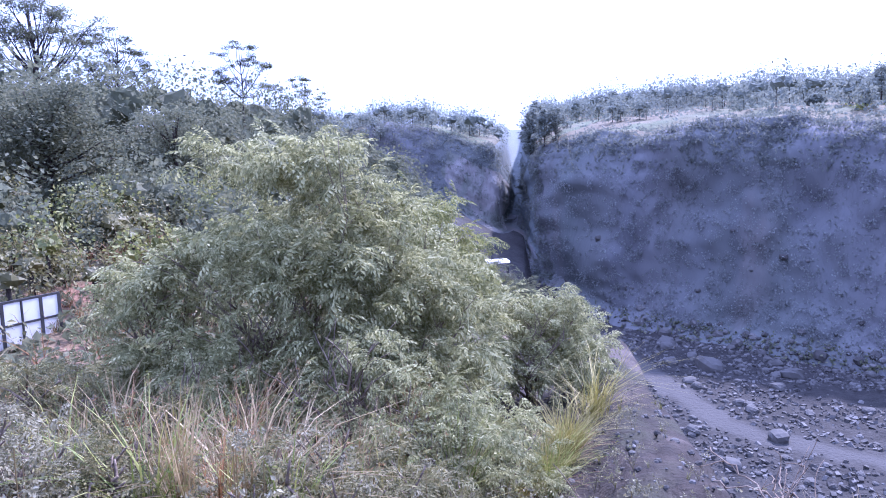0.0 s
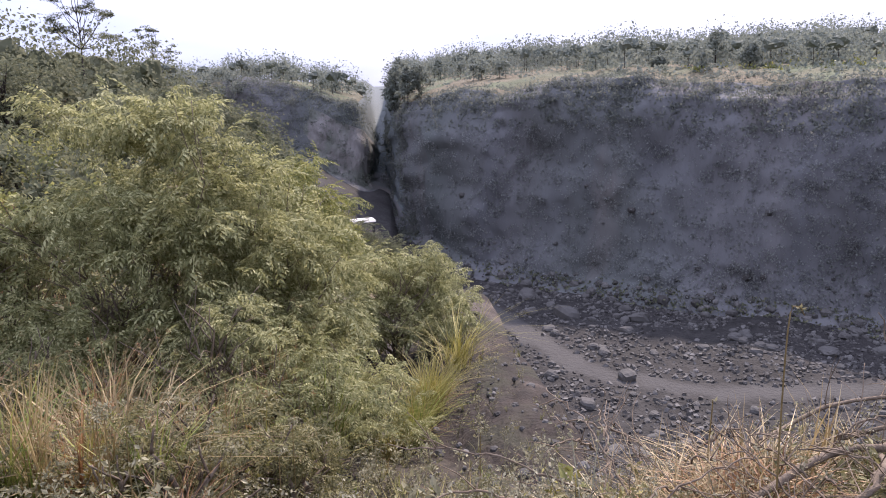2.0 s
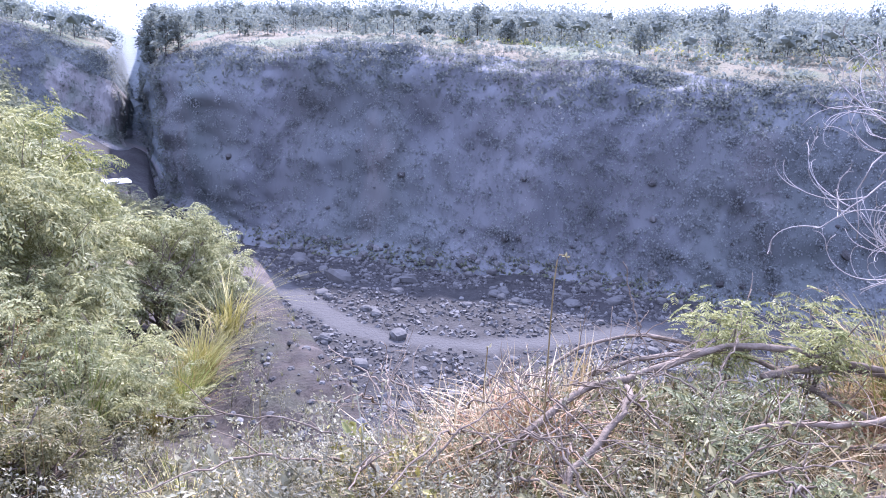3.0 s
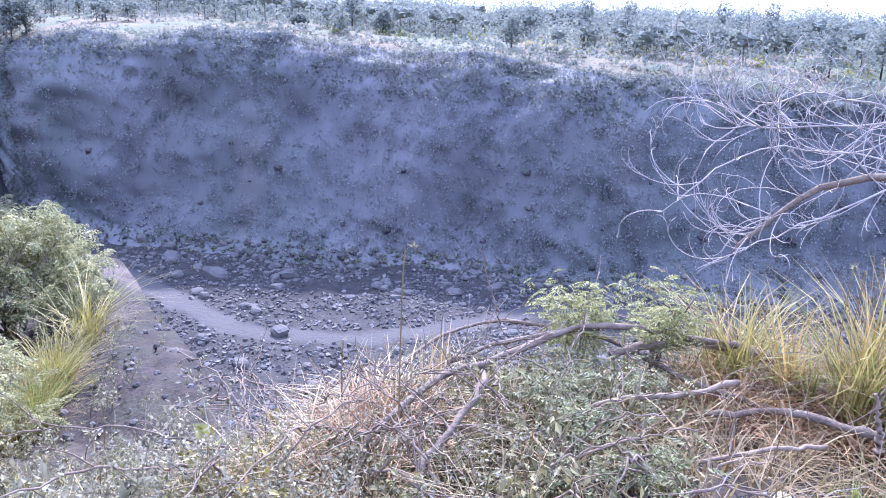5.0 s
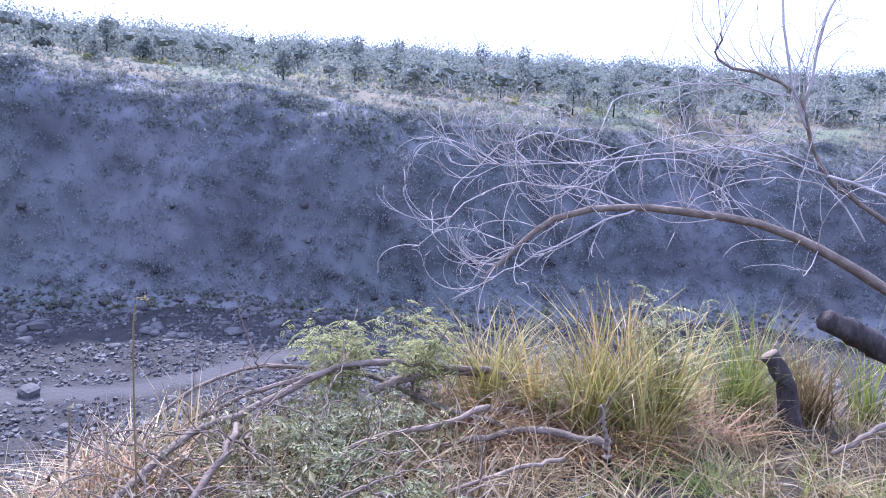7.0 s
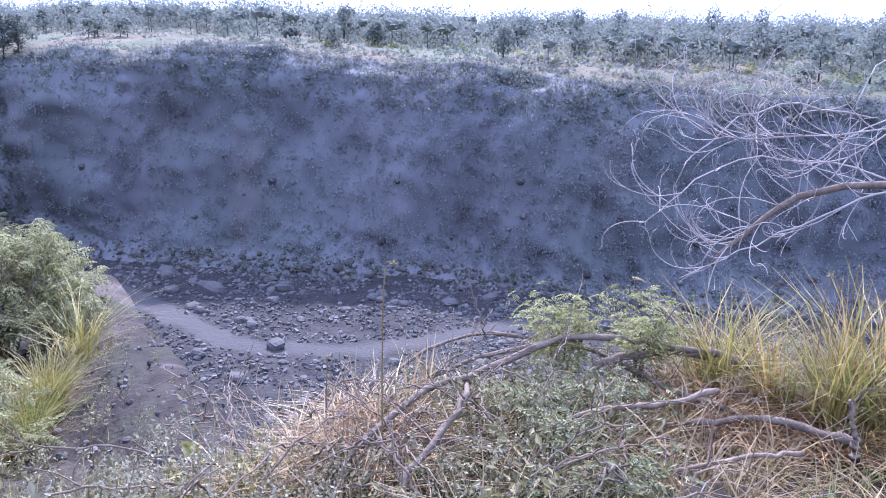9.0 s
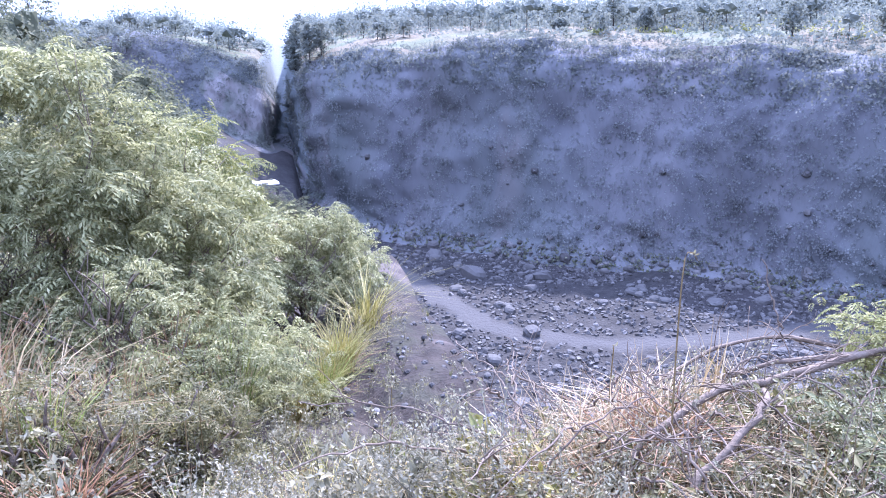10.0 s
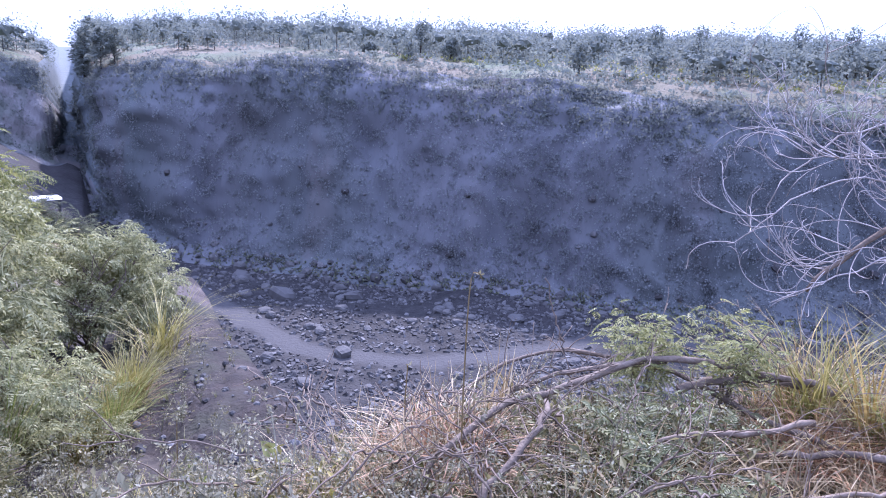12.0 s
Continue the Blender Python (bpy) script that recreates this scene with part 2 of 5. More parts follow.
def scatter(base, rot, place, size):
    """Copies of a base (verts, quads), turned, scaled and placed, as one pair of arrays."""
    bv, bf = base
    size = np.asarray(size, float)
    size = size[:, None, None] if size.ndim == 1 else size[:, None, :]
    v = np.einsum("mij,mnj->mni", rot, bv[None] * size) + place[:, None]
    f = bf[None] + (np.arange(len(place)) * len(bv))[:, None, None]
    return v.reshape(-1, 3), f.reshape(-1, bf.shape[1])


def tube(path, radii, sides=6, rough=0.0):
    """A tapered tube along a path; rough: how much its skin swells and dents."""
    path = np.asarray(path, float)
    radii = np.broadcast_to(np.asarray(radii, float), (len(path),))
    along = np.gradient(path, axis=0)
    along /= np.linalg.norm(along, axis=1, keepdims=True) + 1e-9
    ref = np.where(np.abs(along[:, 2:3]) > 0.9, [[1.0, 0, 0]], [[0, 0, 1.0]])
    a = np.cross(along, ref)
    a /= np.linalg.norm(a, axis=1, keepdims=True) + 1e-9
    b = np.cross(along, a)
    t = np.arange(sides) * 2 * np.pi / sides
    swell = np.ones((len(path), sides))
    if rough:
        rr = np.random.default_rng(len(path) * sides)
        swell = 1 + rough * (rr.normal(0, 0.6, (len(path), sides)) + rr.normal(0, 0.6, (len(path), 1)) + rr.normal(0, 0.5, (1, sides)))
    v = path[:, None] + (radii[:, None] * swell)[:, :, None] * (np.cos(t)[None, :, None] * a[:, None] + np.sin(t)[None, :, None] * b[:, None])
    i, j = np.meshgrid(np.arange(len(path) - 1), np.arange(sides), indexing="ij")
    f = np.stack([i * sides + j, i * sides + (j + 1) % sides, (i + 1) * sides + (j + 1) % sides, (i + 1) * sides + j], -1).reshape(-1, 4)
    n = len(path) * sides
    v = v.reshape(-1, 3)
    end = n - sides
    cap = [[end + k, end + k + 1, end + sides - 2 - k, end + sides - 1 - k] for k in range(sides // 2 - 1)]
    cap += [[sides - 1 - k, sides - 2 - k, k + 1, k] for k in range(sides // 2 - 1)]
    return v, np.concatenate([f, np.array(cap).reshape(-1, 4).astype(int)])


def smooth_path(points, n):
    """n points on a soft curve through the given ones."""
    p = np.asarray(points, float)
    p = np.concatenate([[2 * p[0] - p[1]], p, [2 * p[-1] - p[-2]]])
    out = []
    for s in np.linspace(0, len(p) - 3 - 1e-6, n):
        k = int(s)
        u = s - k
        a, b, c, d = p[k : k + 4]
        out.append(0.5 * (2 * b + (c - a) * u + (2 * a - 5 * b + 4 * c - d) * u * u + (3 * b - a - 3 * c + d) * u**3))
    return np.array(out)


def thing(name, label, category, group="", kind="", at=(0, 0, 0)):
    ob = new(name)
    ob.location = at
    ob.empty_display_size = 0.2
    return tagged(ob, label, category, group, kind)


def part(name, me, parent, label="", kind=""):
    ob = new(name, me)
    ob.parent = parent
    return tagged(ob, label, kind=kind)


# ---- the ground: one sheet round the viewpoint, laid out by bearing ----
# bearing to the right of ahead, then (distance, height) from the track across the gorge to the skyline
PROFILES = [
    (-180, "1.5,0 3,0 6,0 10,0 20,0 30,0 40,0 60,1 120,2 150,3 240,5 4500,100"),
    (-60, "1.5,0 5,-.3 10,-.6 16,-.6 30,1 50,3 80,6 120,9 200,14 400,25 900,50 4500,200"),
    (-35, "1.5,0 4,-.4 9,-1.2 16,-1.5 30,1.2 50,4 80,7 120,10 200,15 400,28 900,50 4500,200"),
    (-20, "1.5,0 4,-.6 8,-1.6 14,-2 25,-.5 45,2.5 70,6 110,9 180,14 400,28 900,60 4500,250"),
    (-10, "1.5,0 3.5,-.6 7,-1.8 12,-2.2 22,-2 40,0 65,3 100,2 190,14 260,18 900,60 4500,300"),
    (-5, "1.5,0 3.5,-.6 7,-2 12,-2.6 22,-3 40,-2 65,.5 100,-4 184,0 200,17.5 900,60 4500,300"),
    (0, "1.5,0 3,-.6 6,-2 12,-3 22,-3.5 40,-4 60,-5 90,-12 180,-8 195,14 900,60 4500,300"),
    (3, "1.5,0 3,-.6 5,-1.8 10,-3 22,-4.2 45,-5 62,-7 75,-18 178,-14 190,11 900,50 4500,300"),
    (3.8, "1.5,0 3,-.6 5,-1.8 10,-3 22,-4.4 44,-5.4 55,-9 68,-20 182,-14 195,8 900,50 4500,300"),
    (4.3, "1.5,0 3,-.6 5,-1.8 10,-3 22,-4.5 40,-5.6 50,-10 65,-21 190,-14 300,-4 900,30 4500,260"),
    (5.2, "1.5,0 3,-.6 5,-1.8 10,-3 22,-4.5 36,-6 45,-11 60,-22 190,-15 300,-4 900,30 4500,260"),
    (5.8, "1.5,0 3,-.6 5,-1.9 10,-3 22,-4.5 30,-6 38,-12 55,-23 155,-22 170,8 300,23 4500,300"),
    (9, "1.5,0 3,-.5 5,-1.9 9,-2.8 20,-3.6 27,-4.3 34,-13 50,-24 131,-23.6 147,9 300,24 4500,300"),
    (12, "1.5,0 2.8,-.35 4.6,-1.6 8.5,-2.5 16,-3.1 22,-3.6 29,-13 47,-24.3 119,-24 134,9 258,21.5 4500,300"),
    (14.4, "1.5,0 2.7,-.25 4.2,-1.3 7.5,-2.2 12,-2.8 16,-3.3 24,-14 45,-24.6 115,-24.3 130,9.1 242,20.3 4500,300"),
    (17.5, "1.5,0 2.6,-.1 3.8,-1 6.5,-1.9 9.5,-2.45 12,-2.95 20,-14 43,-24.9 111,-24.4 126,9.3 229,19.4 4500,300"),
    (20.5, "1.5,0 2.6,0 3.5,-.7 5.2,-1.4 7,-1.9 8.8,-2.4 17,-13.5 42,-25 108,-24.4 123,9.3 225,19.2 4500,300"),
    (25, "1.5,0 2.6,0 3.2,-.15 4.0,-1.2 6,-3.6 9,-7.5 18,-16 40,-25 104,-24.5 119,9.3 220,19 4500,300"),
    (35, "1.5,0 2.6,0 3.4,0 4.1,-.8 6,-3.4 9,-7.5 18,-16 40,-25 99,-24.8 114,7 210,18 4500,300"),
    (47, "1.5,0 2.8,0 3.8,0 4.5,-.8 6.5,-3.4 10,-7.5 18,-16 40,-25.3 92,-25 107,4.6 205,16.5 4500,280"),
    (60, "1.5,0 3,0 4.5,-.15 5.3,-.7 7.5,-3 12,-8 20,-16 40,-26 92,-25.5 108,2.8 210,15.5 4500,240"),
    (78, "1.5,0 3,-.02 5.2,-.3 6.4,-.7 9,-3 13,-8 22,-17 42,-26 107,-26 123,1 225,14 4500,200"),
    (92, "1.5,0 3,-.02 5.6,-.35 7.5,-.8 10,-3 15,-8 24,-17 44,-26 114,-26 130,.8 240,13.5 4500,180"),
    (120, "1.5,0 3,0 6,0 10,-.3 20,-1 30,-2 40,-6 60,-12 120,-12 150,0 240,10 4500,120"),
    (180, "1.5,0 3,0 6,0 10,0 20,0 30,0 40,0 60,1 120,2 150,3 240,5 4500,100"),
]
BEAR = np.array([b for b, _ in PROFILES], float)
STAGES = np.array([[[float(v) for v in p.split(",")] for p in text.split()] for _, text in PROFILES])


def profile(bearing):
    """Distances and heights of the twelve stages at a bearing."""
    return np.array([[np.interp(bearing, BEAR, STAGES[:, k, c]) for c in (0, 1)] for k in range(12)]).T


STEPS = (5, 8, 8, 10, 12, 12, 14, 14, 60, 60, 30, 14)
bearings = np.unique(np.concatenate([np.arange(-180, -60, 6), np.arange(-60, 100, 0.4), np.arange(100, 180, 6), [180.0]]))
levels = np.concatenate([np.linspace(k, k + 1, n, endpoint=False) for k, n in enumerate(STEPS)] + [[12.0]])
tables = np.array([profile(b) for b in bearings])
tables = np.concatenate([np.zeros((len(bearings), 2, 1)), tables], axis=2)
gr = np.array([np.interp(levels, np.arange(13), t[0]) for t in tables])
gz = np.array([np.interp(levels, np.arange(13), t[1]) for t in tables])
# the gorge walls: a scree foot, a steep face, and a brow that lies back into the plateau
rising = (levels > 9) & (levels < 10)
climb = np.linspace(0, 1, 7)
lean_h = np.interp(levels[rising] - 9, climb, (0, 0.26, 0.4, 0.5, 0.62, 0.79, 1))
lean_v = np.interp(levels[rising] - 9, climb, (0, 0.07, 0.2, 0.48, 0.73, 0.9, 1))
walled = bearings > -12
for grid, c in ((gr, 0), (gz, 1)):
    low_end, high_end = tables[walled, c, 9][:, None], tables[walled, c, 10][:, None]
    grid[np.ix_(walled, rising)] = low_end + (high_end - low_end) * (lean_h, lean_v)[c]
gx, gy = gr * np.sin(np.radians(bearings))[:, None], gr * np.cos(np.radians(bearings))[:, None]


# the sandy track along the river bed
TRACK = np.array([(20, 104), (22, 97), (23.5, 90), (25.4, 77), (26.4, 70.5), (28.8, 66.8), (33, 64.2), (37, 60.6), (43, 59.2), (50.7, 58.3), (58, 58.3), (66, 54), (80, 40)], float)


def off_track(x, y):
    """Metres from the middle of the track."""
    a, d = TRACK[:-1], np.diff(TRACK, axis=0)
    t = np.clip(((np.array([x, y]) - a) * d).sum(1) / (d * d).sum(1), 0, 1)
    return float(np.min(np.hypot(*(a + d * t[:, None] - [x, y]).T)))


def rough_noise(x, y, z, octaves=4):
    return noise.fractal(Vector((x, y, z)), 0.9, 2.1, octaves)


for i, bearing in enumerate(bearings):
    for j, level in enumerate(levels):
        if gr[i, j] < 1.2 or gr[i, j] > 1200:
            continue
        x, y, r = gx[i, j], gy[i, j], gr[i, j]
        wall = 9.0 < level < 10.6 and bearing > -12
        if wall:
            up = min(1.0, (level - 9) * 6) * min(1.0, (10.6 - level) * 3)
            push = up * (3.6 * rough_noise(x * 0.045, y * 0.045, gz[i, j] * 0.02) + 1.1 * rough_noise(x * 0.25, y * 0.25, gz[i, j] * 0.12, 3))
            slip = up * 2.6 * rough_noise(gz[i, j] * 0.11, x * 0.03, 2.0 + y * 0.03)
            gx[i, j] -= (push * x - slip * y) / r
            gy[i, j] -= (push * y + slip * x) / r
            gz[i, j] -= (1.0 + 1.4 * rough_noise(x * 0.05, y * 0.05, 8.0)) * math.exp(-(((level - 10) / 0.14) ** 2))
            gz[i, j] += up * 0.8 * rough_noise(x * 0.1 + 9, y * 0.1, 3)
        elif level <= 9 and r > 30:
            gz[i, j] += (0.2 + 0.8 * min(1.0, max(0.0, off_track(x, y) - 2) / 6)) * rough_noise(x * 0.09, y * 0.09, 1.5) if level > 8 else 1.2 * rough_noise(x * 0.12, y * 0.12, 1.5)
        else:
            gz[i, j] += min(0.02 * r, 1.0) * rough_noise(x * (0.9 if r < 12 else 0.15), y * (0.9 if r < 12 else 0.15), 0.5)

ni, nj = gx.shape
ii, jj = np.meshgrid(np.arange(ni - 1), np.arange(nj - 1), indexing="ij")
quads = np.stack([ii * nj + jj, ii * nj + jj + 1, (ii + 1) * nj + jj + 1, (ii + 1) * nj + jj], -1).reshape(-1, 4)[:, ::-1]
lev, bea = levels[jj].ravel(), bearings[ii].ravel()
slot = np.select(
    [lev < 4, (bea < -7), lev < 8, (lev < 9), (lev < 10), (lev < 11), (lev < 11.5)],
    [0, 5, 1, 2, 3, 4, 5], 6)
slot = np.where((bea >= -7) & (bea < 4.0) & (lev >= 5) & (lev < 8), 5, slot)
slot = np.where((bea > 2.9) & (bea < 5.7) & (lev >= 9.3), 6, slot)
slot = np.where((bea > -1.0) & (bea < 3.6) & (lev >= 9.05) & (lev < 9.62), 7, slot)
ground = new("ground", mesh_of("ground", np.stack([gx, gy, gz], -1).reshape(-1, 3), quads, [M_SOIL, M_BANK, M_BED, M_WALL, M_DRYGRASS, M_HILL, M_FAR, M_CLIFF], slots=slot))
tagged(ground, "dusty grassy rim, grey rocky river bed and steep gorge walls", "ground", kind="structure")
sand = np.array([1.0 - min(1.0, max(0.0, off_track(x, y) + 0.9 * rough_noise(x * 0.3, y * 0.3, 7.0) - 1.3) / 1.0) if 30 < math.hypot(x, y) < 140 and y > 20 else 0.0 for x, y in zip(gx.ravel(), gy.ravel())], np.float32)
ground.data.attributes.new("sand", "FLOAT", "POINT").data.foreach_set("value", sand)
SURFACE = np.stack([gx, gy, gz], -1)


def surface_at(bearing, level):
    """A place on the finished sheet by bearing and stage."""
    i = int(np.clip(np.searchsorted(bearings, bearing), 0, ni - 1))
    j = int(np.clip(np.searchsorted(levels, level), 0, nj - 1))
    return SURFACE[i, j]


def stand(bearing, distance):
    """A place on the finished sheet by bearing and distance."""
    i = int(np.clip(np.searchsorted(bearings, bearing), 0, ni - 1))
    a = radians(bearing)
    return np.array([distance * math.sin(a), distance * math.cos(a), np.interp(distance, gr[i], SURFACE[i, :, 2])])


# ---- plant pieces ----
def leaflet(length, width, fold=0.25):
    """A small folded leaf along +y: two quads on a midrib."""
    v = np.array([[0, 0, 0], [width / 2, length * 0.45, width * fold], [0, length, -length * 0.08], [-width / 2, length * 0.45, width * fold], [0, length * 0.5, 0]])
    return v, np.array([[0, 1, 2, 4], [0, 4, 2, 3]])


def plain_leaf(length, width):
    return np.array([[0, 0, 0], [width / 2, length * 0.45, 0.03 * length], [0, length, -length * 0.12], [-width / 2, length * 0.45, 0.03 * length]]), np.array([[0, 1, 2, 3]])


def spray(pairs=7, length=1.0, leaf=0.26, width=0.085, droop=0.45, rib=True):
    """A feather leaf along +y: a rib with pairs of leaflets that hang a little."""
    t = np.repeat(np.linspace(0.18, 1.0, pairs), 2)
    side = np.tile([1.0, -1.0], pairs)
    place = np.stack([0 * t, length * t, -droop * length * t * t], -1)
    rot = turns(-side * (1.15 - 0.45 * t), np.full_like(t, -0.45), side * 0.25)
    leaves = scatter(plain_leaf(leaf, width), rot, place, np.sin(0.5 + 2.2 * t) * 0.5 + 0.6)
    if not rib:
        return leaves
    s = np.linspace(0, 1, 4)
    rib = np.concatenate([np.stack([0.008 + 0 * s, length * s, -droop * length * s * s + 0.004], -1), np.stack([-0.008 + 0 * s, length * s, -droop * length * s * s + 0.004], -1)])
    return join([leaves, (rib, np.array([[k, k + 1, k + 5, k + 4] for k in range(3)]))])


def blades(count, height, spread, width, bend, r, seed_heads=0.0):
    """A tuft of grass: tapered blades that bow outwards from one root."""
    k = 4
    u = np.array([0, 0.4, 0.75, 1.0])
    pieces = []
    for _ in range(count):
        a, h = r.uniform(0, 2 * np.pi), height * r.uniform(0.45, 1.1)
        out, b = spread * r.uniform(0.1, 1.0), bend * r.uniform(0.2, 1.6)
        root = r.normal(0, spread * 0.16, 2)
        d = np.array([np.cos(a), np.sin(a)])
        reach = out * u + b * h * u**2.6
        zz = h * (u - 0.32 * min(b, 1.4) * u**3)
        c = np.stack([root[0] + d[0] * reach, root[1] + d[1] * reach, zz], -1)
        w = width * (1 - u**1.5 * 0.95) * r.uniform(0.6, 1.2)
        side = np.array([-d[1], d[0], 0.0]) * np.cos(r.uniform(-0.9, 0.9))
        v = np.concatenate([c + side * w[:, None] / 2, c - side * w[:, None] / 2])
        pieces.append((v, np.array([[i, i + 1, k + i + 1, k + i] for i in range(k - 1)])))
        if r.random() < seed_heads:
            m = 10
            pieces.append(scatter(plain_leaf(0.02, 0.006), turns(r.uniform(0, 6.3, m), r.uniform(-0.5, 1.2, m), r.uniform(0, 6, m)), c[-1] + r.normal(0, 0.012, (m, 3)), r.uniform(0.6, 1.6, m)))
    return join(pieces)


def limbs(r, height, spread, stems, trunk_radius, levels_up=2, lean=0.0, fork=0.35):
    """Stems with forking limbs: tubes, and the limb ends where leaves grow."""
    tubes, ends, every = [], [], []

    def grow(start, way, length, radius, depth):
        n = 4
        p = [start]
        d = way / np.linalg.norm(way)
        for _ in range(n):
            d = d + r.normal(0, 0.13, 3) + np.array([0, 0, 0.03])
            d /= np.linalg.norm(d)
            p.append(p[-1] + d * length / n)
        p = np.array(p)
        tubes.append(tube(p, np.linspace(radius, radius * 0.5, len(p)), 6 if depth > 1 else 4))
        if depth == 0:
            ends.extend(p[1:])
            return
        ends.append(p[-1])
        for _ in range(r.integers(3, 5)):
            at = p[r.integers(1, len(p))]
            a = r.uniform(0, 2 * np.pi)
            side = np.array([np.cos(a), np.sin(a), r.uniform(-0.1, 0.7)])
            grow(at, d * (1 - fork) + side * (fork + 0.35) * spread, length * r.uniform(0.5, 0.75), radius * 0.5, depth - 1)

    for _ in range(stems):
        a = r.uniform(0, 2 * np.pi)
        tilt = 0.0 if stems == 1 else r.uniform(0.1, 0.65)
        grow(np.array([r.normal(0, 0.1 * (stems > 1)), r.normal(0, 0.1 * (stems > 1)), -0.15]), np.array([np.cos(a) * tilt + lean, np.sin(a) * tilt, 1.0]), height * 0.62, trunk_radius, levels_up)
        every.append(join(tubes))
        tubes.clear()
    return every, np.array(ends)


SPRAY_SMALL = spray(5, 1.0, 0.4, 0.15, 0.5, rib=False)


def leafy_twig(seed, sprays=8):
    """An arching twig along +y with feather leaves that hang from both sides."""
    r = np.random.default_rng(seed)
    t = np.linspace(0.16, 1.0, sprays)
    side = np.where(np.arange(sprays) % 2, 1.0, -1.0)
    place = np.stack([0.05 * np.sin(3 * t), t, 0.2 * t - 0.36 * t * t], -1)
    rot = turns(-side * (1.25 - 0.75 * t) + r.normal(0, 0.25, sprays), -0.3 * t + r.normal(0, 0.35, sprays), r.normal(0, 0.4, sprays))
    leaves = scatter(spray(4, 0.36, 0.17, 0.066, 0.45, rib=False), rot, place, r.uniform(0.75, 1.2, sprays))
    u = np.linspace(0, 1, 5)
    core = np.stack([0.05 * np.sin(3 * u), u, 0.2 * u - 0.36 * u * u], -1)
    side_way = np.array([0.009, 0, 0])
    return join([leaves, (np.concatenate([core - side_way, core + side_way]), np.array([[k, k + 1, k + 6, k + 5] for k in range(4)]))])


TWIGS = [leafy_twig(s) for s in range(4)]


def bush(name, label, size, seed, mat, count, leaf=0.32, stems=7, dome=1.0, at=None, category="bush", lows=(0.9, 0.9, 0.6, 0.35)):
    """A many-stemmed shrub: stems, and a crown of feather leaves that hangs in uneven billows."""
    r = np.random.default_rng(seed)
    count, leaf = int(count * 0.4), leaf * 1.25
    w, d, h = size
    root = thing(name, label, category, at=at)
    wood, _ = limbs(r, h * 0.8, 1.0, stems, 0.035, 2)
    whole = np.concatenate([v for v, _ in wood])
    fit = np.array([w * 0.85, d * 0.85, h * 0.95]) / np.r_[np.ptp(whole[:, :2], axis=0) + 1e-6, whole[:, 2].max()]
    for v, f in wood:
        part("stem", mesh_of("stem", v * fit, f, M_BARK), root, "thin grey branching stem")
    # billows over a dome
    m = int(26 + 14 * w)
    a, q = r.uniform(0, 2 * np.pi, m), np.sqrt(r.uniform(0.0, 1.0, m))
    bx, by = q * np.cos(a) * w / 2 * 0.86, q * np.sin(a) * d / 2 * 0.86
    top = h * (1 - dome * 0.5 * q**3) * r.uniform(0.7, 1.05, m)
    bz = top * r.choice(lows, m)
    rad = r.uniform(0.07, 0.19, m) * (w + d + h) / 3
    count = max(45, count // 6)
    pick = r.choice(m, count, p=rad**2 / (rad**2).sum())
    u = r.normal(0, 1, (count, 3))
    u /= np.linalg.norm(u, axis=1, keepdims=True)
    u[:, 2] = np.abs(u[:, 2]) * 0.95 - 0.2
    place = np.stack([bx, by, bz], -1)[pick] + u * (rad[pick] * r.uniform(0.2, 0.75, count))[:, None] * np.array([1, 1, 0.8])
    place[:, 2] = np.maximum(place[:, 2], 0.1)
    yaw = np.arctan2(-u[:, 0], u[:, 1]) + r.normal(0, 0.8, count)
    rot = turns(yaw, 0.5 * np.arcsin(np.clip(u[:, 2], -0.3, 0.9)) + r.normal(0.1, 0.45, count), r.normal(0, 0.5, count))
    size_of = leaf * 2.5 * r.uniform(0.55, 1.25, count)
    pieces = [scatter(TWIGS[k], rot[k::4], place[k::4], size_of[k::4]) for k in range(4)]
    part("crown", mesh_of("crown", *join(pieces), mat, smooth=False), root)
    return root


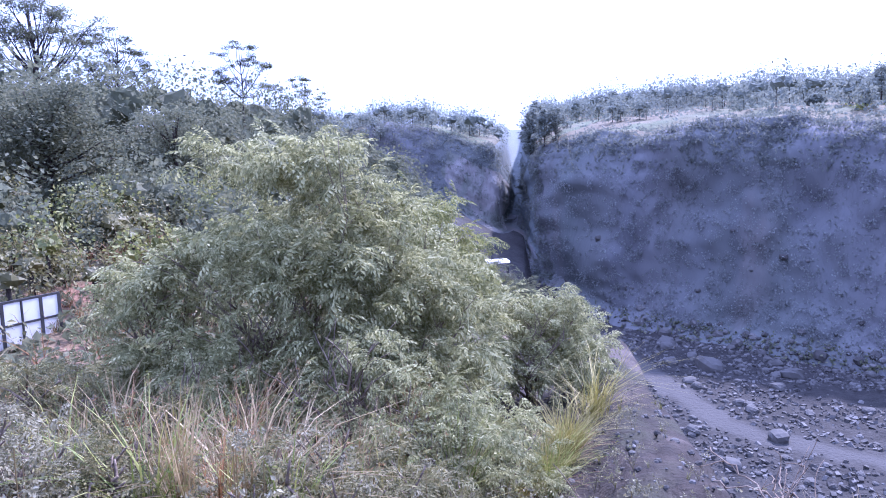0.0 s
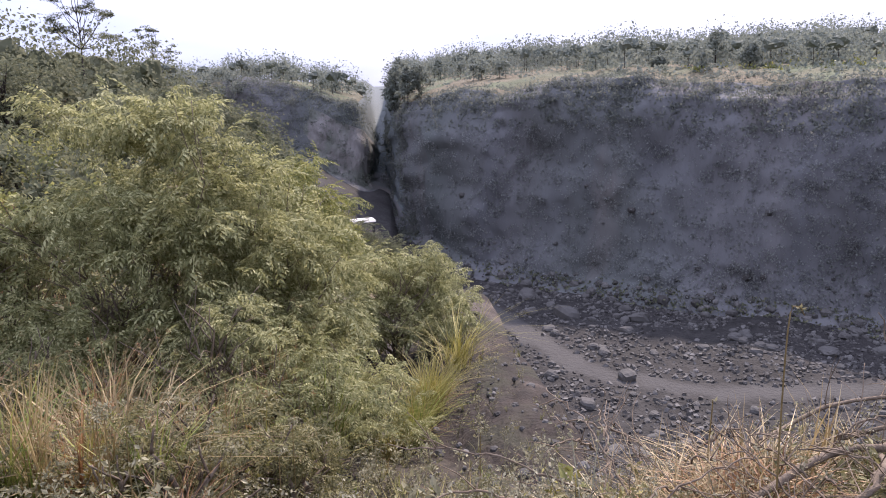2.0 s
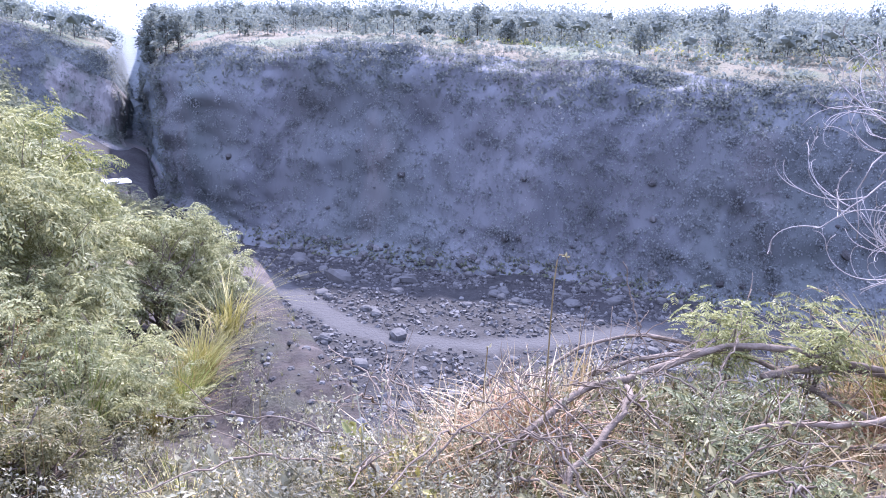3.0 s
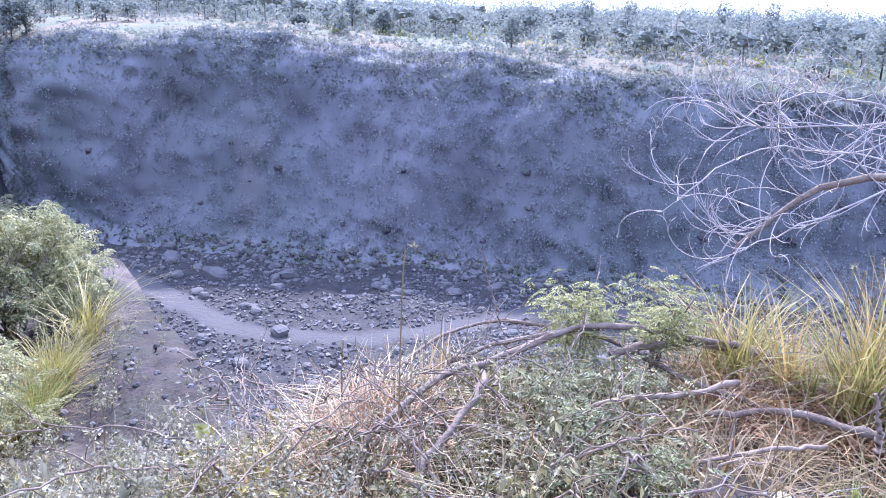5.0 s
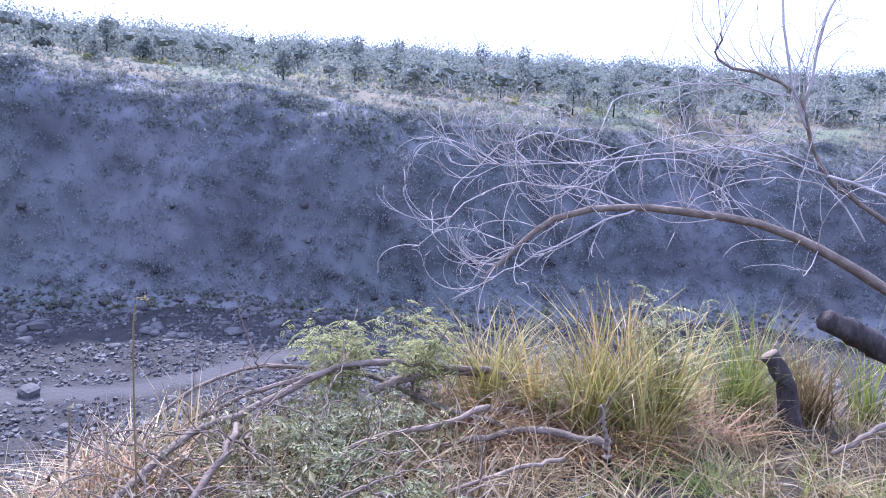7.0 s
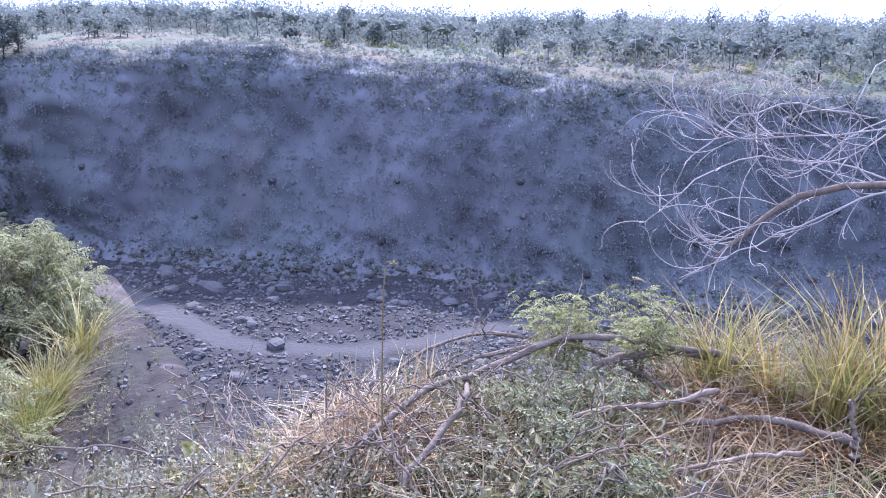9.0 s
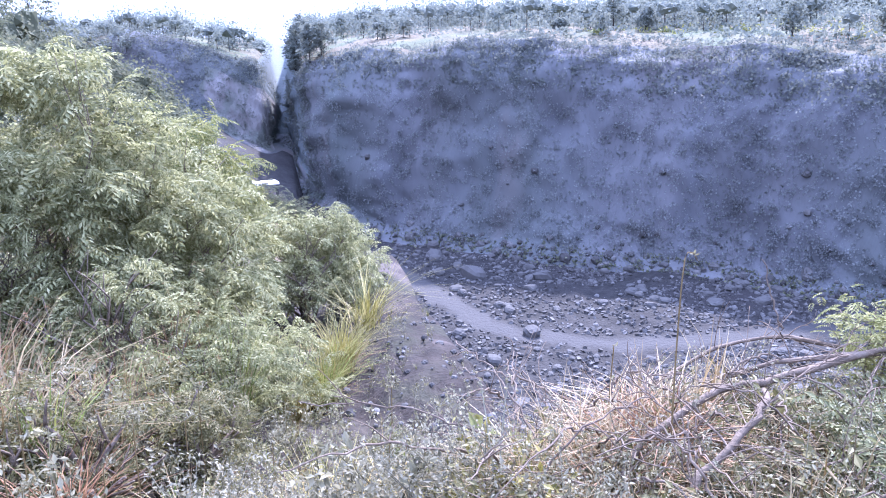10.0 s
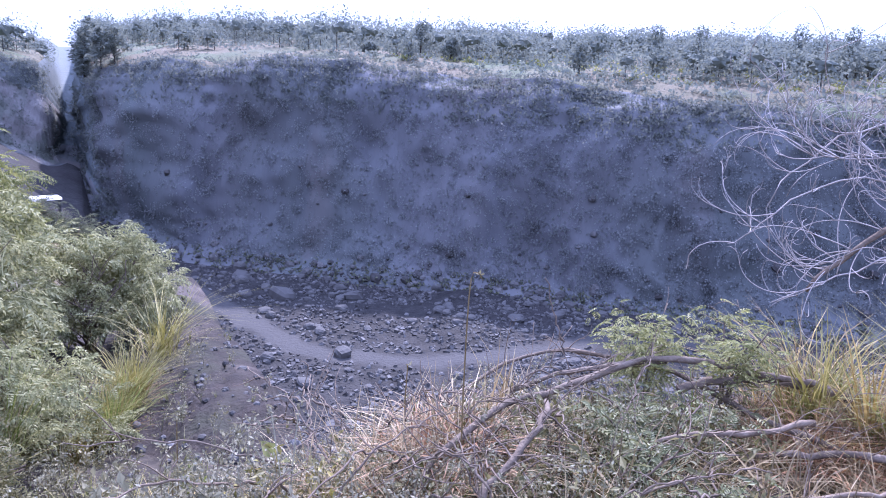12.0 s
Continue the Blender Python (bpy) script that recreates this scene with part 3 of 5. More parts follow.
def tree(name, label, height, width, seed, mat, clumps, per_clump, leaf, flat=0.45, bare=0.45, trunk=0.14, at=(0, 0, 0), group="", umbrella=False):
    """A tree: tapered trunk with limbs, and a broken crown of leaf clumps at the limb ends."""
    r = np.random.default_rng(seed)
    root = thing(name, label, "tree", group, at=at)
    lean = r.normal(0, 0.04, 2)
    n = 8
    axis = np.stack([lean[0] * height * np.linspace(0, 1, n) + r.normal(0, 0.012 * height, n) * np.linspace(0, 1, n), lean[1] * height * np.linspace(0, 1, n) + r.normal(0, 0.012 * height, n) * np.linspace(0, 1, n), np.linspace(-0.3, height * (0.85 if umbrella else 0.95), n)], -1)
    tubes, centres = [tube(axis, np.linspace(trunk, trunk * 0.25, n))], []
    for k in range(clumps):
        s = bare + (1 - bare) * (k + r.uniform(0, 1)) / clumps
        start = np.array([np.interp(s * 0.93, np.linspace(0, 1, n), axis[:, c]) for c in range(3)])
        a = k * 2.4 + r.uniform(-0.6, 0.6)
        reach = width / 2 * (1.05 - 0.75 * ((s - bare) / (1 - bare)) ** 1.6) * r.uniform(0.45, 1.1)
        end = start + np.array([np.cos(a) * reach, np.sin(a) * reach, height * r.uniform(0.04, 0.14)])
        if umbrella:
            q = (k + r.uniform(0.2, 0.8)) / clumps
            start = np.array([np.interp(bare * 0.9 + 0.6 * q * (1 - bare * 0.5), np.linspace(0, 1, n), axis[:, c]) for c in range(3)])
            wide = width / 2 * math.sqrt(max(0.05, 1 - ((q - 0.35) / 0.72) ** 2)) * r.uniform(0.2, 1.05)
            end = np.array([start[0] + math.cos(a) * wide, start[1] + math.sin(a) * wide, height * (bare + (1 - bare) * (0.1 + 0.9 * q))])
        mid = (start + end) / 2 + np.array([0, 0, -0.04 * height * r.random()])
        tubes.append(tube(smooth_path([start, mid, end], 5), np.linspace(trunk * 0.4, trunk * 0.1, 5), 4))
        centres += [end, mid * 0.35 + end * 0.65 + r.normal(0, 0.05 * width, 3)]
    part("trunk", mesh_of("trunk", *join(tubes), M_DARKBARK), root)
    centres = np.array(centres)
    rad = width * r.uniform(0.07, 0.15, len(centres)) * (1.35 if umbrella else 1.0)
    m = len(centres) * per_clump
    pick = np.repeat(np.arange(len(centres)), per_clump)
    off = r.normal(0, 0.55, (m, 3)) * rad[pick][:, None] * np.array([1.2, 1.2, flat])
    rot = turns(r.uniform(0, 6.3, m), r.normal(0, 0.45, m), r.normal(0, 0.45, m))
    part("crown", mesh_of("crown", *scatter(plain_leaf(1.0, 0.55), rot, centres[pick] + off, leaf * r.uniform(0.5, 1.3, m)), mat, smooth=False), root)
    return root


def rise(bearing, distance, degrees):
    """The height of a tree whose top stands so many degrees above the eye."""
    return 1.68 + distance * math.tan(radians(degrees)) - stand(bearing, distance)[2]


def umbrella_tree(label, bearing, distance, top, width, seed, pads, per_pad, leaf, bare=0.5, trunk=0.16, flat=0.4, pad=(0.07, 0.13), layered=0.6, mat=None):
    """A tall tree: bare forking limbs under flat, separate pads of foliage."""
    r = np.random.default_rng(seed)
    height = rise(bearing, distance, top)
    root = thing("tall_tree", label, "tree", at=stand(bearing, distance))
    n = 9
    s = np.linspace(0, 1, n)
    sway = np.cumsum(r.normal(0, 0.012 * height, (n, 2)), axis=0) * s[:, None]
    axis = np.c_[sway - sway[0], np.linspace(-0.3, height * 0.93, n)]
    on = lambda z: np.array([np.interp(z, axis[:, 2], axis[:, c]) for c in range(3)])
    tubes, centres = [tube(axis, np.linspace(trunk, trunk * 0.15, n))], []
    for k in range(pads):
        q = math.sqrt((k + r.uniform(0.2, 0.8)) / pads)
        a = k * 2.4 + r.uniform(-0.5, 0.5)
        z = height * (1 - (1 - bare) * min(1.0, layered * q * q * r.uniform(0.6, 1.4) + (r.uniform(0, 0.5) if k % 3 == 0 else 0.0)) - 0.02)
        end = np.array([*(on(z)[:2] + width / 2 * q * np.array([math.cos(a), math.sin(a)])), z])
        start = on(max(height * bare * 0.8, z - width * 0.5 * q - 0.12 * height))
        mid = start * 0.45 + end * 0.55 + np.array([0, 0, -0.03 * height]) + r.normal(0, 0.012 * height, 3)
        tubes.append(tube(smooth_path([start, mid, end], 7), np.linspace(trunk * 0.38, trunk * 0.1, 7), 4))
        centres.append(end)
        if q > 0.35:
            for _ in range(2):
                c = end + r.normal(0, 0.085 * width, 3) * np.array([1, 1, 0.5])
                tubes.append(tube(np.array([mid * 0.4 + end * 0.6, (mid * 0.2 + end * 0.8 + c) / 2, c]), [trunk * 0.14, trunk * 0.1, trunk * 0.06], 4))
                centres.append(c)
    part("trunk", mesh_of("trunk", *join(tubes), M_DARKBARK), root)
    centres = np.array(centres)
    rad = width * r.uniform(*pad, len(centres))
    m = len(centres) * per_pad
    pick = np.repeat(np.arange(len(centres)), per_pad)
    u = r.normal(0, 1, (m, 3))
    u /= np.linalg.norm(u, axis=1, keepdims=True)
    off = u * (r.random(m) ** 0.45 * rad[pick])[:, None] * np.array([1, 1, flat])
    rot = turns(r.uniform(0, 6.3, m), r.normal(-0.1, 0.4, m), r.normal(0, 0.4, m))
    part("crown", mesh_of("crown", *scatter(plain_leaf(1.0, 0.5), rot, centres[pick] + off, leaf * r.uniform(0.5, 1.3, m)), mat or M_TREE, smooth=False), root)
    return root


# ---- boulders and stones of the river bed ----
def stone(seed, rough=0.28, cuts=2):
    r = np.random.default_rng(seed)
    bm = bmesh.new()
    bmesh.ops.create_cube(bm, size=1.0)
    bmesh.ops.subdivide_edges(bm, edges=bm.edges[:], cuts=cuts, use_grid_fill=True)
    off = Vector(r.uniform(0, 50, 3))
    for v in bm.verts:
        q = v.co.normalized()
        v.co = v.co.lerp(q * 0.6, 0.86) * (1 + rough * noise.noise(v.co * 1.7 + off) + 0.1 * noise.noise(v.co * 4 + off))
        v.co.z *= 0.78
    vs, fs = np.array([v.co[:] for v in bm.verts]), np.array([[v.index for v in f.verts] for f in bm.faces])
    bm.free()
    return vs, fs


STONES = [stone(s) for s in range(8)]
COBBLES = [stone(s + 20, cuts=1) for s in range(8)]
ROCKS = [mesh_of("boulder", *s, M_ROCK, smooth=False) for s in STONES]


def boulder(bearing, distance, size, k, label="grey weathered boulder lying on the river bed"):
    ob = new("boulder", ROCKS[k % 8])
    p = stand(bearing, distance)
    ob.location = (p[0], p[1], p[2] + size * 0.12)
    ob.rotation_euler = (rng.uniform(-0.3, 0.3), rng.uniform(-0.3, 0.3), rng.uniform(0, 6.3))
    ob.scale = (size * rng.uniform(0.85, 1.3), size * rng.uniform(0.8, 1.1), size * rng.uniform(0.75, 1.0))
    return tagged(ob, label, "boulder", "boulders on the river bed")


boulder(24.1, 72.6, 1.8, 0, "single pale rounded boulder beside the sandy track")
boulder(19.3, 96.6, 3.2, 1, "large dark boulder half sunk in gravel")
boulder(16.1, 107.2, 2.2, 2)
boulder(24.9, 96.7, 2.8, 3, "large pale boulder at the foot of the gorge wall")
boulder(17.8, 89.6, 1.3, 4)


def rocky(x, y):
    """Whether stones lie thick at a place of the bed."""
    return off_track(x, y) > 2.3 and rough_noise(x * 0.07 + 4, y * 0.07, 2.0, 3) > rng.uniform(-0.6, 0.15)


made = 0
while made < 250:
    b, u = rng.uniform(8, 62), rng.random()
    r_in, r_out = 55.0, profile(b)[0][8] + 2
    dist = r_in + (r_out - r_in) * u
    p = stand(b, dist)
    if rocky(p[0], p[1]):
        boulder(b, dist, 0.45 + 1.1 * rng.random() ** 2.5 + 0.35 * u * rng.random(), made)
        made += 1

stones = []
for k in range(8):
    pts = []
    while len(pts) < 420:
        v = rng.uniform(6, 92)
        q = stand(v, 45 + (profile(v)[0][8] - 42) * rng.random() ** 0.7)
        if rocky(q[0], q[1]):
            pts.append(q)
    m = len(pts)
    stones.append(scatter(COBBLES[k], turns(rng.uniform(0, 6.3, m), rng.normal(0, 0.4, m), rng.normal(0, 0.4, m)), np.array(pts), 0.16 + 0.5 * rng.random(m) ** 2.2))
for k in range(4):
    rr = np.random.default_rng(40 + k)
    cube = np.array([(x, y, z) for x in (-1, 1) for y in (-1, 1) for z in (-1, 1)], float) * 0.45 + rr.normal(0, 0.13, (8, 3))
    pebble = (cube, np.array([[0, 1, 3, 2], [4, 6, 7, 5], [0, 4, 5, 1], [2, 3, 7, 6], [0, 2, 6, 4], [1, 5, 7, 3]]))
    pts = []
    while len(pts) < 2700:
        v = rng.uniform(6, 80)
        q = stand(v, 52 + (profile(v)[0][8] - 50) * rng.random() ** 0.8)
        if off_track(q[0], q[1]) > 1.6 and rough_noise(q[0] * 0.12, q[1] * 0.12, 6.0, 3) > rng.uniform(-0.5, 0.3):
            pts.append(q)
    m = len(pts)
    stones.append(scatter(pebble, turns(rng.uniform(0, 6.3, m), rng.normal(0, 0.4, m), rng.normal(0, 0.4, m)), np.array(pts), 0.14 + 0.36 * rng.random(m) ** 2))
for k in range(3):
    # fallen blocks and pale stones on the scree at the foot of the wall
    pts = np.array([surface_at(rng.uniform(6, 80), 9.0 + 0.16 * rng.random() ** 1.6) for _ in range(70)])
    stones.append(scatter(COBBLES[k], turns(rng.uniform(0, 6.3, 70), rng.normal(0, 0.4, 70), rng.normal(0, 0.4, 70)), pts, 0.25 + 0.8 * rng.random(70) ** 3))
pts = np.array([surface_at(rng.uniform(12, 66), 9.0 + 0.1 * rng.random() ** 1.4) for _ in range(45)])
stones.append(scatter(COBBLES[6], turns(rng.uniform(0, 6.3, 45), rng.normal(0, 0.4, 45), rng.normal(0, 0.4, 45)), pts, 0.6 + 1.2 * rng.random(45) ** 2))
pts = np.array([surface_at(rng.uniform(10, 75), 9.1 + 0.4 * rng.random() ** 1.5) for _ in range(90)])
stones.append(scatter(COBBLES[7], turns(rng.uniform(0, 6.3, 90), rng.normal(0, 0.4, 90), rng.normal(0, 0.4, 90)), pts, 0.4 + 1.0 * rng.random(90) ** 2))
pts = np.array([stand(rng.uniform(7, 21), d) for d in rng.uniform(7, 34, 520)])
stones.append(scatter(COBBLES[5], turns(rng.uniform(0, 6.3, 520), rng.normal(0, 0.4, 520), rng.normal(0, 0.4, 520)), pts, 0.03 + 0.1 * rng.random(520) ** 2))
tagged(new("rubble", mesh_of("rubble", *join(stones), M_ROCK, smooth=False)), "grey rubble and cobbles strewn over the river bed", "stones", kind="stuff")


# ---- woods, scrub ----
def clump_cloud(places, radii, per, leaf, flat=0.8):
    m = len(places) * per
    pick = np.repeat(np.arange(len(places)), per)
    u = rng.normal(0, 1, (m, 3))
    u /= np.linalg.norm(u, axis=1, keepdims=True)
    off = u * (rng.random(m) ** 0.42 * radii[pick])[:, None] * np.array([1, 1, flat])
    rot = turns(rng.uniform(0, 6.3, m), rng.uniform(-1.4, 1.4, m), rng.uniform(-1.4, 1.4, m))
    return scatter(plain_leaf(1.0, 0.7), rot, places[pick] + off, leaf * rng.uniform(0.5, 1.4, m))


def billow(seed):
    """The crumpled heart of a leaf mass: a ball of facets pushed in and out."""
    r = np.random.default_rng(seed)
    v, f = stone(seed + 60, rough=0.5, cuts=1)
    return v / np.abs(v).max() * r.uniform(0.62, 1.15, (len(v), 1)), f


BILLOWS = [billow(s) for s in range(4)]


def crowns(places, wide, high, per, leaf, heart=0.5):
    """Full tree crowns: over a crumpled heart each, leaves on an uneven, lumpy round. wide, high: half the crown's width and height."""
    m = len(places)
    size = np.stack([wide, wide, high], -1)
    mass = join([scatter(BILLOWS[k], turns(rng.uniform(0, 6.3, len(places[k::4])), rng.normal(0, 0.15, len(places[k::4])), rng.normal(0, 0.15, len(places[k::4]))), places[k::4], size[k::4] * heart) for k in range(min(4, m))])
    pick = np.repeat(np.arange(m), per)
    u = rng.normal(0, 1, (m * per, 3))
    u /= np.linalg.norm(u, axis=1, keepdims=True)
    lumps = 1 + sum(gain * np.sin((u * rng.normal(0, rate, (m, 3))[pick]).sum(1) + rng.uniform(0, 6.3, m)[pick]) for gain, rate in ((0.2, 2.5), (0.17, 5.0), (0.1, 9.0)))
    off = u * (np.minimum(lumps, 1.1) * rng.uniform(0.5, 1.0, m * per) ** 0.7)[:, None] * size[pick]
    rot = turns(np.arctan2(-u[:, 0], u[:, 1]) + rng.normal(0, 0.8, m * per), rng.normal(-0.4, 0.6, m * per), rng.normal(0, 0.6, m * per))
    return join([mass, scatter(plain_leaf(1.0, 0.7), rot, places[pick] + off, leaf * rng.uniform(0.5, 1.4, m * per))])


def wood(name, label, spots, mat, low, high, per, leaf, wide, heart=0.42):
    """A far wood: many full crowns on short trunks in one mesh."""
    p = np.array(spots)
    m = len(p)
    h = rng.uniform(low, high, m) * rng.choice([0.7, 1.0, 1.0, 1.15], m)
    crown = crowns(p + np.outer(h, [0, 0, 0.46]), h * rng.uniform(*wide, m) / 2, h * 0.5, per, leaf, heart)
    trunk = join([tube(np.array([q - [0, 0, 0.5], q + [0, 0, k * 0.4]]), [0.1, 0.05], 4) for q, k in zip(p, h)])
    v, f = join([crown, trunk])
    slots = np.r_[np.zeros(len(crown[1]), int), np.ones(len(trunk[1]), int)]
    return tagged(new(name, mesh_of(name, v, f, [mat, M_DARKBARK], smooth=False, slots=slots)), label, "trees", kind="stuff")


def full_tree(label, bearing, distance, top, width, group):
    """A single full-crowned tree whose top stands so many degrees above the eye."""
    h = rise(bearing, distance, top)
    root = thing("plateau_tree", label, "tree", group, at=stand(bearing, distance))
    part("trunk", mesh_of("trunk", *tube(np.array([[0, 0, -0.4], [0.1, 0, h * 0.3], [0.0, 0.1, h * 0.7]]), [0.16, 0.12, 0.05], 6), M_DARKBARK), root)
    q = np.array([[0, 0, 0.55 * h], [0.2 * width, 0.1, 0.42 * h], [-0.22 * width, 0, 0.4 * h], [0.05 * width, 0, 0.75 * h]])
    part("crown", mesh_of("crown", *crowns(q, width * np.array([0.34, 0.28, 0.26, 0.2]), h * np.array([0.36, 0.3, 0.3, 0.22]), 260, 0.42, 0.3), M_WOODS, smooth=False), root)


spots = []
while len(spots) < 700:
    b = rng.uniform(5.9, 97)
    r9, r10 = profile(b)[0][9], profile(b)[0][10]
    d = rng.uniform(r9 + 10, r10 * 1.12)
    u = (d - r9) / (r10 - r9)
    thick = 0.12 + 0.9 * u if b < 40 else 0.3 + 0.7 * u
    if rng.random() < thick * (0.7 + 0.6 * rough_noise(b * 0.3, d * 0.03, 1.0)):
        spots.append(stand(b, d))
wood("plateau_wood", "belt of trees along the far plateau, haze set in its colour", [q for q in spots if q[0] > 0.4 * q[1]] + [stand(b, rng.uniform(205, 260)) for b in rng.uniform(22, 92, 230)], M_WOODS, 4.2, 8.2, 190, 0.58, (0.85, 1.3))
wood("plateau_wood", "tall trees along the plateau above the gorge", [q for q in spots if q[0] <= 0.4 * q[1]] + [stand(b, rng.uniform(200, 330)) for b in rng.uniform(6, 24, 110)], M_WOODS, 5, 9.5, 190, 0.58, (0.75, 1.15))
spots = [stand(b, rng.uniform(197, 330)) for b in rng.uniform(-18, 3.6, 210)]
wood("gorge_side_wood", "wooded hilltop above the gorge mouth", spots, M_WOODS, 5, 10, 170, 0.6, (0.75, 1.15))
spots = [stand(b, rng.uniform(40, 100)) for b in rng.uniform(-16, -1.5, 160)]
wood("ridge_scrub_wood", "dark shrubby trees covering the near ridge", spots, M_TREE, 2.0, 4.6, 380, 0.25, (0.6, 1.0), 0.5)
spots = [stand(b, rng.uniform(17, 42)) for b in rng.uniform(-50, -10, 115)]
wood("hill_shrubs", "mixed green shrubs in front of the hillside trees", spots, M_HERB, 0.7, 2.0, 360, 0.1, (0.7, 1.1), 0.4)
spots = [stand(b, rng.uniform(20, 42)) for b in rng.uniform(-50, -14, 60)]
wood("yellow_shrubs", "yellow-green shrubs in sunlight on the hillside", spots, M_BUSH_Y, 0.9, 2.6, 420, 0.115, (0.7, 1.1), 0.4)
spots = [stand(b, rng.uniform(20, 45)) for b in rng.uniform(-55, -12, 130)]
wood("dark_shrubs", "dark shrubs at the foot of the hillside trees", spots, M_TREE, 1.2, 3.2, 380, 0.17, (0.7, 1.1), 0.45)
spots = [stand(b, rng.uniform(38, 60) if rng.random() < 0.4 else rng.uniform(60, 150)) for b in rng.uniform(-62, -12, 290)]
wood("hillside_wood", "dark green wood on the hillside", spots, M_TREE, 3.5, 7.2, 520, 0.27, (0.65, 1.0), 0.5)

places, radii, rim_places, rim_radii = [], [], [], []
for _ in range(9500):
    b = rng.uniform(5.4, 97)
    lv = 9.05 + 1.0 * rng.random() ** 0.75
    if rng.random() < 1.0 + 0.35 * rough_noise(b * 0.3, lv * 1.2, 5.0) - 0.5 * max(0.0, 9.25 - lv) * 4:
        # above 9.68 the darker leaf colour offsets the sun on the rim
        (places if lv < 9.68 else rim_places).append(surface_at(b, lv))
        (radii if lv < 9.68 else rim_radii).append(rng.uniform(0.6, 1.8))
for _ in range(2400):
    b, lv = rng.uniform(-12, 4.0), 9.1 + rng.random() * 0.95
    if b > -1.0 and lv < 9.62 and rng.random() < 0.55:
        continue
    rim_places.append(surface_at(b, lv))
    rim_radii.append(rng.uniform(0.8, 2.6))
tagged(new("wall_scrub", mesh_of("wall_scrub", *clump_cloud(np.array(places), np.array(radii), 22, 0.32, 0.65), M_SCRUB, smooth=False)), "scrub clinging to the shaded gorge wall, haze in its pale colour", "scrub", kind="stuff")
for _ in range(620):
    # bushes and creepers on the corner where the gorge turns
    rim_places.append(surface_at(rng.uniform(4.7, 6.7), 9.05 + 0.98 * rng.random()))
    rim_radii.append(rng.uniform(0.9, 2.2))
tagged(new("rim_scrub", mesh_of("rim_scrub", *clump_cloud(np.array(rim_places), np.array(rim_radii), 17, 0.38, 0.6), M_RIM, smooth=False)), "scrub along the upper edge of the gorge wall, toned for sun and haze", "scrub", kind="stuff")
places = [surface_at(rng.uniform(6, 92), rng.uniform(8.97, 9.14)) for _ in range(800)]
tagged(new("foot_scrub", mesh_of("foot_scrub", *clump_cloud(np.array(places), 0.3 + 1.1 * rng.random(800) ** 2, 12, 0.4, 0.7), M_TREE, smooth=False)), "dark shrubs along the foot of the gorge wall", "scrub", kind="stuff")
places, radii = [], []
for _ in range(5200):
    b, lv = rng.uniform(7, 97), 10.0 + rng.random() ** 0.7
    if rng.random() < (0.35 if b < 22 else 0.85):
        places.append(surface_at(b, lv))
        radii.append(rng.uniform(0.7, 1.6) + 1.8 * (lv - 10))
tagged(new("plateau_shrubs", mesh_of("plateau_shrubs", *clump_cloud(np.array(places), np.array(radii), 13, 0.7, 0.6), M_WOODS, smooth=False)), "shrubs on the plateau edge, their green dulled for haze", "shrubs", kind="stuff")
places, radii = [], []
for _ in range(420):
    places.append(surface_at(rng.uniform(28, 80), rng.uniform(10.12, 10.6)))
    radii.append(rng.uniform(0.5, 1.5))
tagged(new("bright_shrubs", mesh_of("bright_shrubs", *clump_cloud(np.array(places), np.array(radii), 24, 0.5, 0.5), M_BUSH_Y, smooth=False)), "yellow-green shrubs in sunlight on the plateau", "shrubs", kind="stuff")
places = [stand(b, d) for b, d in zip(rng.uniform(-62, -3, 2000), 12 + 50 * rng.random(2000) ** 1.2)]
radii = rng.uniform(0.25, 0.9, 2000)
tagged(new("slope_shrubs", mesh_of("slope_shrubs", *clump_cloud(np.array(places), radii, 22, 0.22, 0.65), M_TREE, smooth=False)), "low dusty shrubs on the grassy slope", "shrubs", kind="stuff")

# ---- single trees ----
umbrella_tree("tall spreading tree with airy flat tiers of dark leaves", -29.9, 60, 12.84, 8.2, 3, 40, 110, 0.2, bare=0.5, trunk=0.19)
umbrella_tree("tree with flat layered branches beside the tall one", -25.2, 62, 11.2, 5.2, 13, 22, 90, 0.19, bare=0.55, trunk=0.12, flat=0.28, layered=0.9)
umbrella_tree("thin pale-stemmed tree with a small sparse crown", -36.2, 40, 12.5, 3.4, 11, 12, 45, 0.15, bare=0.72, trunk=0.05, flat=0.35, pad=(0.06, 0.11), layered=0.8)
umbrella_tree("tall slender tree with flat layered branches", -16.3, 70, 10.55, 5.4, 5, 22, 80, 0.2, bare=0.55, trunk=0.11, flat=0.3, layered=0.9)
umbrella_tree("slender tree with flat layered branches on the ridge", -11.5, 75, 8.55, 4.2, 9, 16, 60, 0.19, bare=0.5, trunk=0.08, flat=0.28, layered=1.0)
umbrella_tree("thin tree with sparse flat branches on the ridge", -13.4, 78, 7.8, 3.4, 10, 10, 50, 0.18, bare=0.5, trunk=0.07, flat=0.28, layered=1.0)
tree("small_tree", "small dense dark tree on the grassy slope", 4.2, 4.6, 15, M_TREE, 30, 200, 0.16, flat=0.7, bare=0.3, at=stand(-29.6, 28), umbrella=True)
tree("small_tree", "small dark tree with a low crown", 4.4, 5.0, 17, M_TREE, 30, 200, 0.16, flat=0.7, bare=0.25, at=stand(-35.5, 33), umbrella=True)
tree("small_tree", "thin young tree with a bare forked trunk", 4.6, 4.2, 19, M_TREE, 20, 160, 0.16, flat=0.6, bare=0.4, at=stand(-21.5, 36), umbrella=True)
